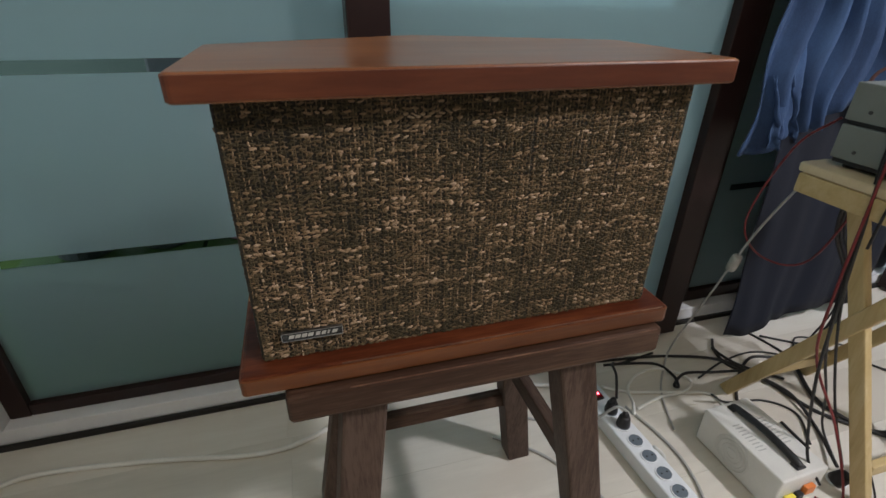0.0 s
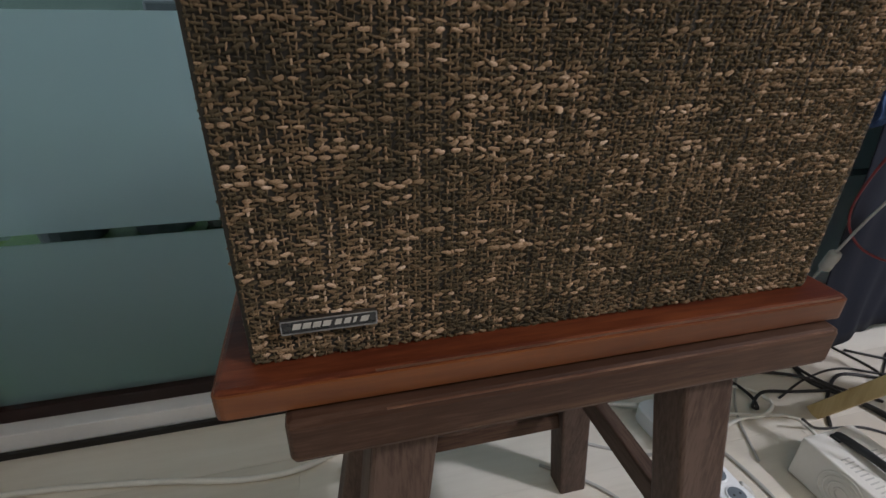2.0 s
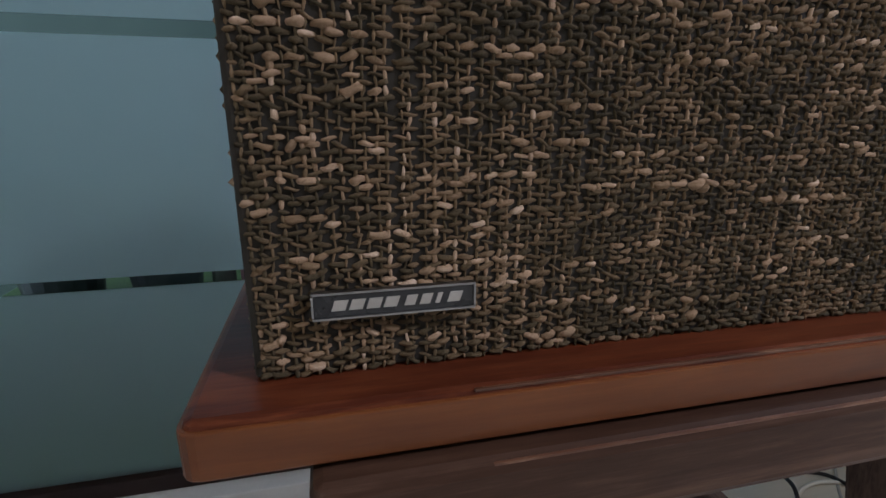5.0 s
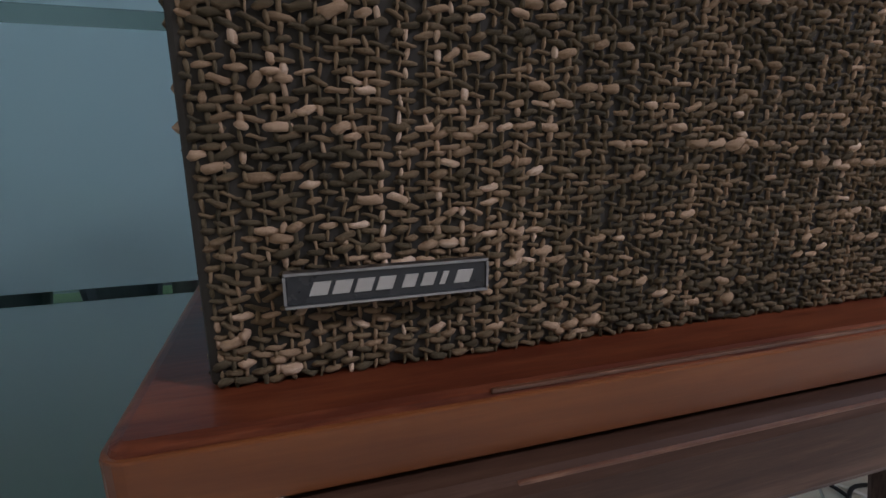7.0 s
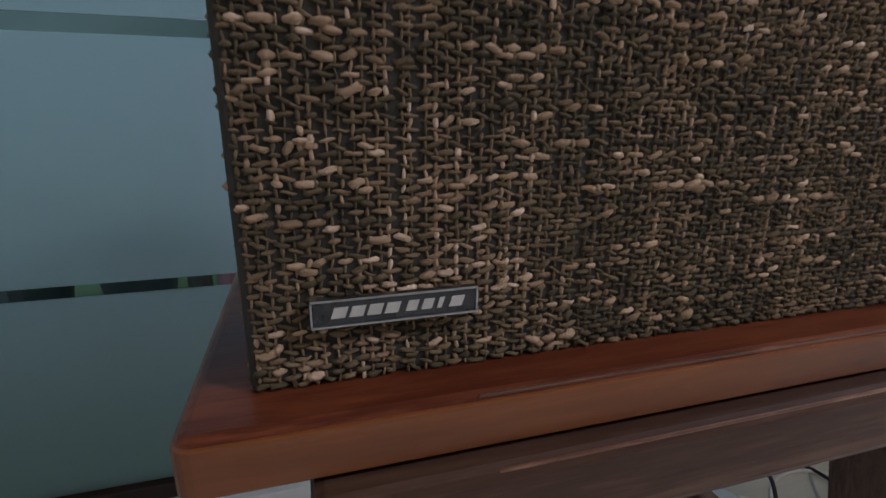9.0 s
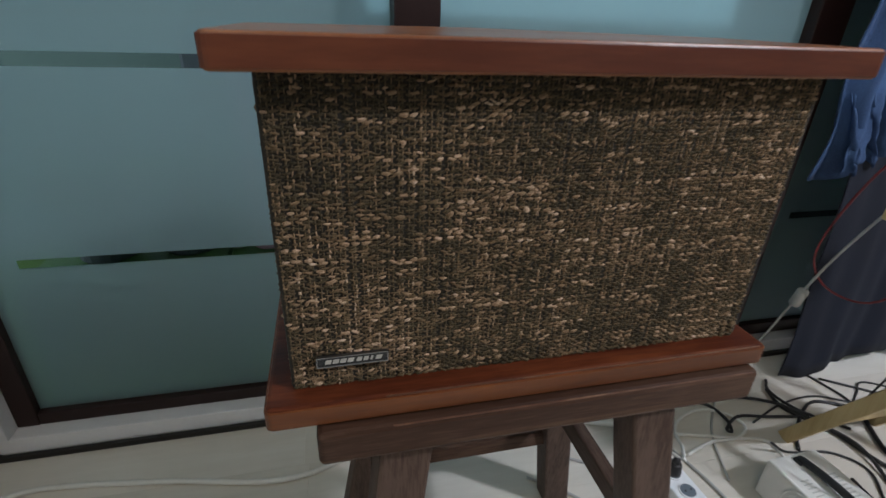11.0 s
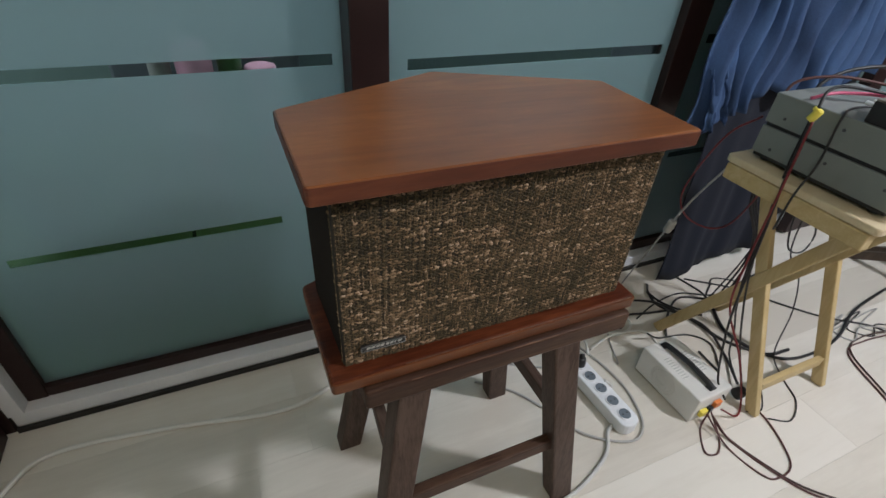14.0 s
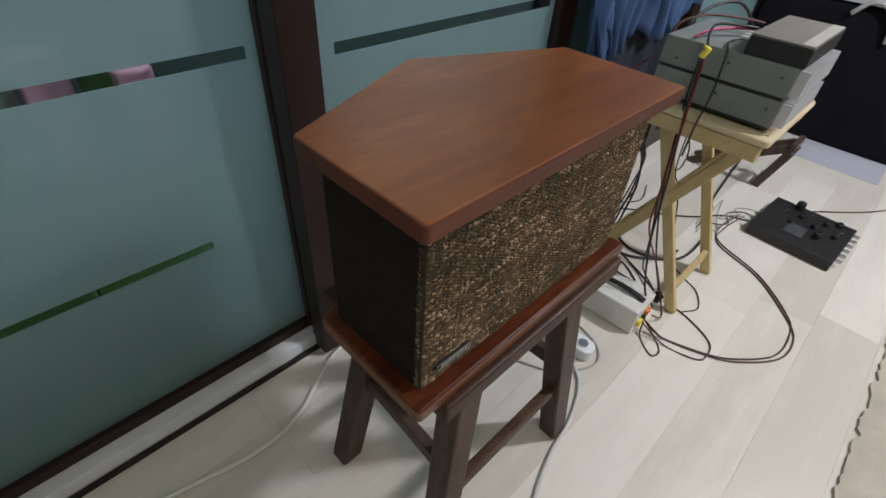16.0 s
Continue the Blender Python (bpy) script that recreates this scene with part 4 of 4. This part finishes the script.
cable("plug_lead", "black lead rising from a plug on the power strip", [(0.516, 0.3245, 0.088), (0.53, 0.36, 0.13), (0.57, 0.43, 0.10), (0.66, 0.50, 0.02), (0.80, 0.53)], 0.0035, BLACK_CABLE)
cable("plug_lead", "dark lead from the second plug", [(0.518, 0.277, 0.088), (0.49, 0.29, 0.10), (0.46, 0.31, 0.05), (0.43, 0.33), (0.30, 0.40)], 0.0035, GREY_CABLE)
cable("hanging_lead", "thin grey audio lead rising from the floor to the table", [(0.66, 0.26), (0.715, 0.379), (0.80, 0.474), (0.86, 0.52, 0.04), (0.90, 0.48, 0.25), (0.885, 0.40, 0.48), (0.87, 0.30, 0.69)], 0.003, GREY_CABLE)
tagged(part("lead_joint", put(rod(0.013, 0.05, 14, 0.005), pose(0.893, 0.44, 0.365, 15, -4)), GREY_CABLE, smooth=True), "grey plug joint on the thin audio lead", "connector")
yc = thing("wire_connector", "yellow plug connector on the amplifier wires", "connector", at=(0.789, 0.150, 0.846))
part("plug_shell", put(rod(0.0085, 0.026, 12, 0.002), pose(0, 0, 0, 20, 10)), YELLOW, yc, smooth=True)
part("plug_collar", put(rod(0.0105, 0.007, 12, 0.001), pose(0.003, 0, 0.010, 20, 10)), YELLOW, yc, smooth=True)
cable("hanging_wire", "black wire from the connector down past the table", [(0.789, 0.150, 0.834), (0.783, 0.14, 0.72), (0.775, 0.11, 0.50), (0.785, 0.09, 0.30), (0.80, 0.05, 0.12), (0.815, 0.01, 0.062)], 0.0032, BLACK_CABLE)
cable("hanging_wire", "red wire from the connector down past the table", [(0.786, 0.146, 0.834), (0.776, 0.134, 0.72), (0.768, 0.118, 0.50), (0.79, 0.11, 0.34), (0.86, 0.06, 0.18), (0.90, 0.01, 0.03), (0.86, -0.02), (0.79, -0.005, 0.05)], 0.0028, RED_CABLE)
cable("hanging_wire", "black wire from the amplifiers looping to the plug", [(0.80, 0.16, 0.83), (0.795, 0.15, 0.70), (0.81, 0.12, 0.45), (0.865, 0.08, 0.22), (0.92, 0.035, 0.05)], 0.0028, BLACK_CABLE)
cable("hanging_wire", "thin dark wire beside the table leg", [(0.90, 0.24, 0.66), (0.93, 0.16, 0.40), (0.94, 0.08, 0.22), (0.97, 0.03, 0.08), (0.955, -0.03), (0.90, -0.02)], 0.0022, BLACK_CABLE)
cable("amp_wire", "black wire arching over the amplifiers", [(0.792, 0.152, 0.86), (0.82, 0.165, 0.888), (0.88, 0.17, 0.892), (0.95, 0.14, 0.885), (0.99, 0.108, 0.88)], 0.0034, BLACK_CABLE)
cable("amp_wire", "pink wire over the amplifiers", [(0.84, 0.20, 0.861), (0.90, 0.19, 0.870), (0.95, 0.15, 0.876), (1.00, 0.110, 0.875)], 0.0036, PINK)
cable("amp_wire", "dark red wire over the amplifiers", [(0.85, 0.26, 0.80), (0.86, 0.262, 0.87), (0.92, 0.22, 0.895), (0.99, 0.16, 0.893), (1.03, 0.11, 0.885)], 0.0034, MAROON)
cable("amp_wire", "black wire arching behind the amplifiers", [(0.96, 0.262, 0.80), (0.98, 0.27, 0.86), (1.06, 0.25, 0.895), (1.15, 0.21, 0.895), (1.21, 0.17, 0.82), (1.215, 0.16, 0.72)], 0.0045, BLACK_CABLE)
cable("amp_wire", "thin black wire lying over the amplifier side", [(0.97, 0.10, 0.862), (0.88, 0.13, 0.861), (0.797, 0.105, 0.852), (0.794, 0.10, 0.76), (0.770, 0.10, 0.69), (0.765, 0.10, 0.60)], 0.0026, BLACK_CABLE)
cable("amp_wire", "red wire drooping behind the table", [(0.87, 0.30, 0.78), (0.85, 0.36, 0.70), (0.86, 0.42, 0.50), (0.93, 0.40, 0.40), (1.00, 0.33, 0.42), (1.03, 0.28, 0.66)], 0.0026, RED_CABLE)
ends = ([(1.17, 0.40), (1.08, 0.43), (0.96, 0.36), (0.90, 0.30)], [(1.20, 0.44), (1.17, 0.56)], [(1.26, 0.44), (1.33, 0.47), (1.47, 0.38), (1.62, 0.42)])
for k, label in enumerate(("black lead hanging behind the table to the floor", "second black lead beside it behind the table", "thin black lead close to the curtain")):
    d = 0.012 * k
    cable("hanging_lead", label, [(0.98 + d, 0.30, 0.66), (1.03 + d, 0.32, 0.50), (1.13 + d, 0.318, 0.36), (1.185 + d * 0.6, 0.322 + d, 0.22), (1.195 - d, 0.335 + d, 0.10), (1.215 - 2 * d, 0.356 + d, 0.012), *ends[k]], 0.0042 - 0.0007 * k, BLACK_CABLE)
cable("hanging_lead", "thin black lead looping under the tabletop", [(1.06, 0.22, 0.66), (1.05, 0.205, 0.52), (1.10, 0.20, 0.40), (1.19, 0.20, 0.36), (1.205, 0.20, 0.42), (1.15, 0.21, 0.51), (1.10, 0.22, 0.60), (1.10, 0.22, 0.66)], 0.0026, BLACK_CABLE)
cable("hanging_lead", "thin wavy dark lead falling to the floor under the table", [(1.02, 0.18, 0.66), (1.10, 0.19, 0.40), (1.24, 0.19, 0.26), (1.27, 0.16, 0.12), (1.17, 0.10, 0.02), (1.12, 0.02), (1.08, -0.05), (1.00, -0.09), (0.94, -0.06)], 0.0022, BLACK_CABLE)
cable("hanging_wire", "black wire curving from the hanging bundle to the plug", [(0.79, 0.145, 0.70), (0.80, 0.125, 0.46), (0.815, 0.11, 0.34), (0.90, 0.12, 0.20), (0.95, 0.12, 0.08), (0.94, 0.06, 0.03)], 0.0028, BLACK_CABLE)
cable("floor_cable", "thin dark lead behind the effects box", [(1.99, -0.20, 0.02), (2.05, -0.22), (2.28, -0.409), (2.7, -0.62)], 0.003, MAROON)

for k, (label, mat) in enumerate((("thin grey lead curling behind the effects box", GREY_CABLE), ("thin black lead plugged into the effects box", BLACK_CABLE), ("thin grey lead looping beside the effects box", GREY_CABLE))):
    y = -0.024 - 0.012 * k
    cable("floor_cable", label, [(1.665 + 0.05 * k, y - 0.01, 0.028), (1.655 + 0.05 * k, y + 0.05, 0.030), (1.60 + 0.07 * k, y + 0.10, 0.012), (1.52 + 0.09 * k, y + 0.07), (1.50 + 0.06 * k, y + 0.13), (1.62 + 0.08 * k, y + 0.17), (1.50 - 0.03 * k, y + 0.15)], 0.0024, mat)

# ---- floor planks ----
PLANK_W, PLANK_L = 0.18, 1.25
shared = mesh_of(box(0, PLANK_L - 0.0003, 0, PLANK_W - 0.0003, -0.006, 0.0, 0.0002, 1), "plank", PLANK)
rng = random.Random(2)
floor_ob = bpy.data.objects["floor"]
for r in range(21):
    y = 0.68 - (r + 1) * PLANK_W
    shift = rng.uniform(0, PLANK_L)
    for c in range(6):
        a = -1.6 - shift + c * PLANK_L
        b = a + PLANK_L
        if b < -1.0 or a > 4.38:
            continue
        cut = a < -1.06 or b > 4.40
        if cut:
            a, b = max(a, -1.06), min(b, 4.40)
        me = mesh_of(box(0, b - a - 0.0003, 0, PLANK_W - 0.0003, -0.006, 0.0, 0.0002, 1), "plank", PLANK) if cut else shared
        p = new("plank", me)
        p.parent = floor_ob
        p.location = (a, y, 0)
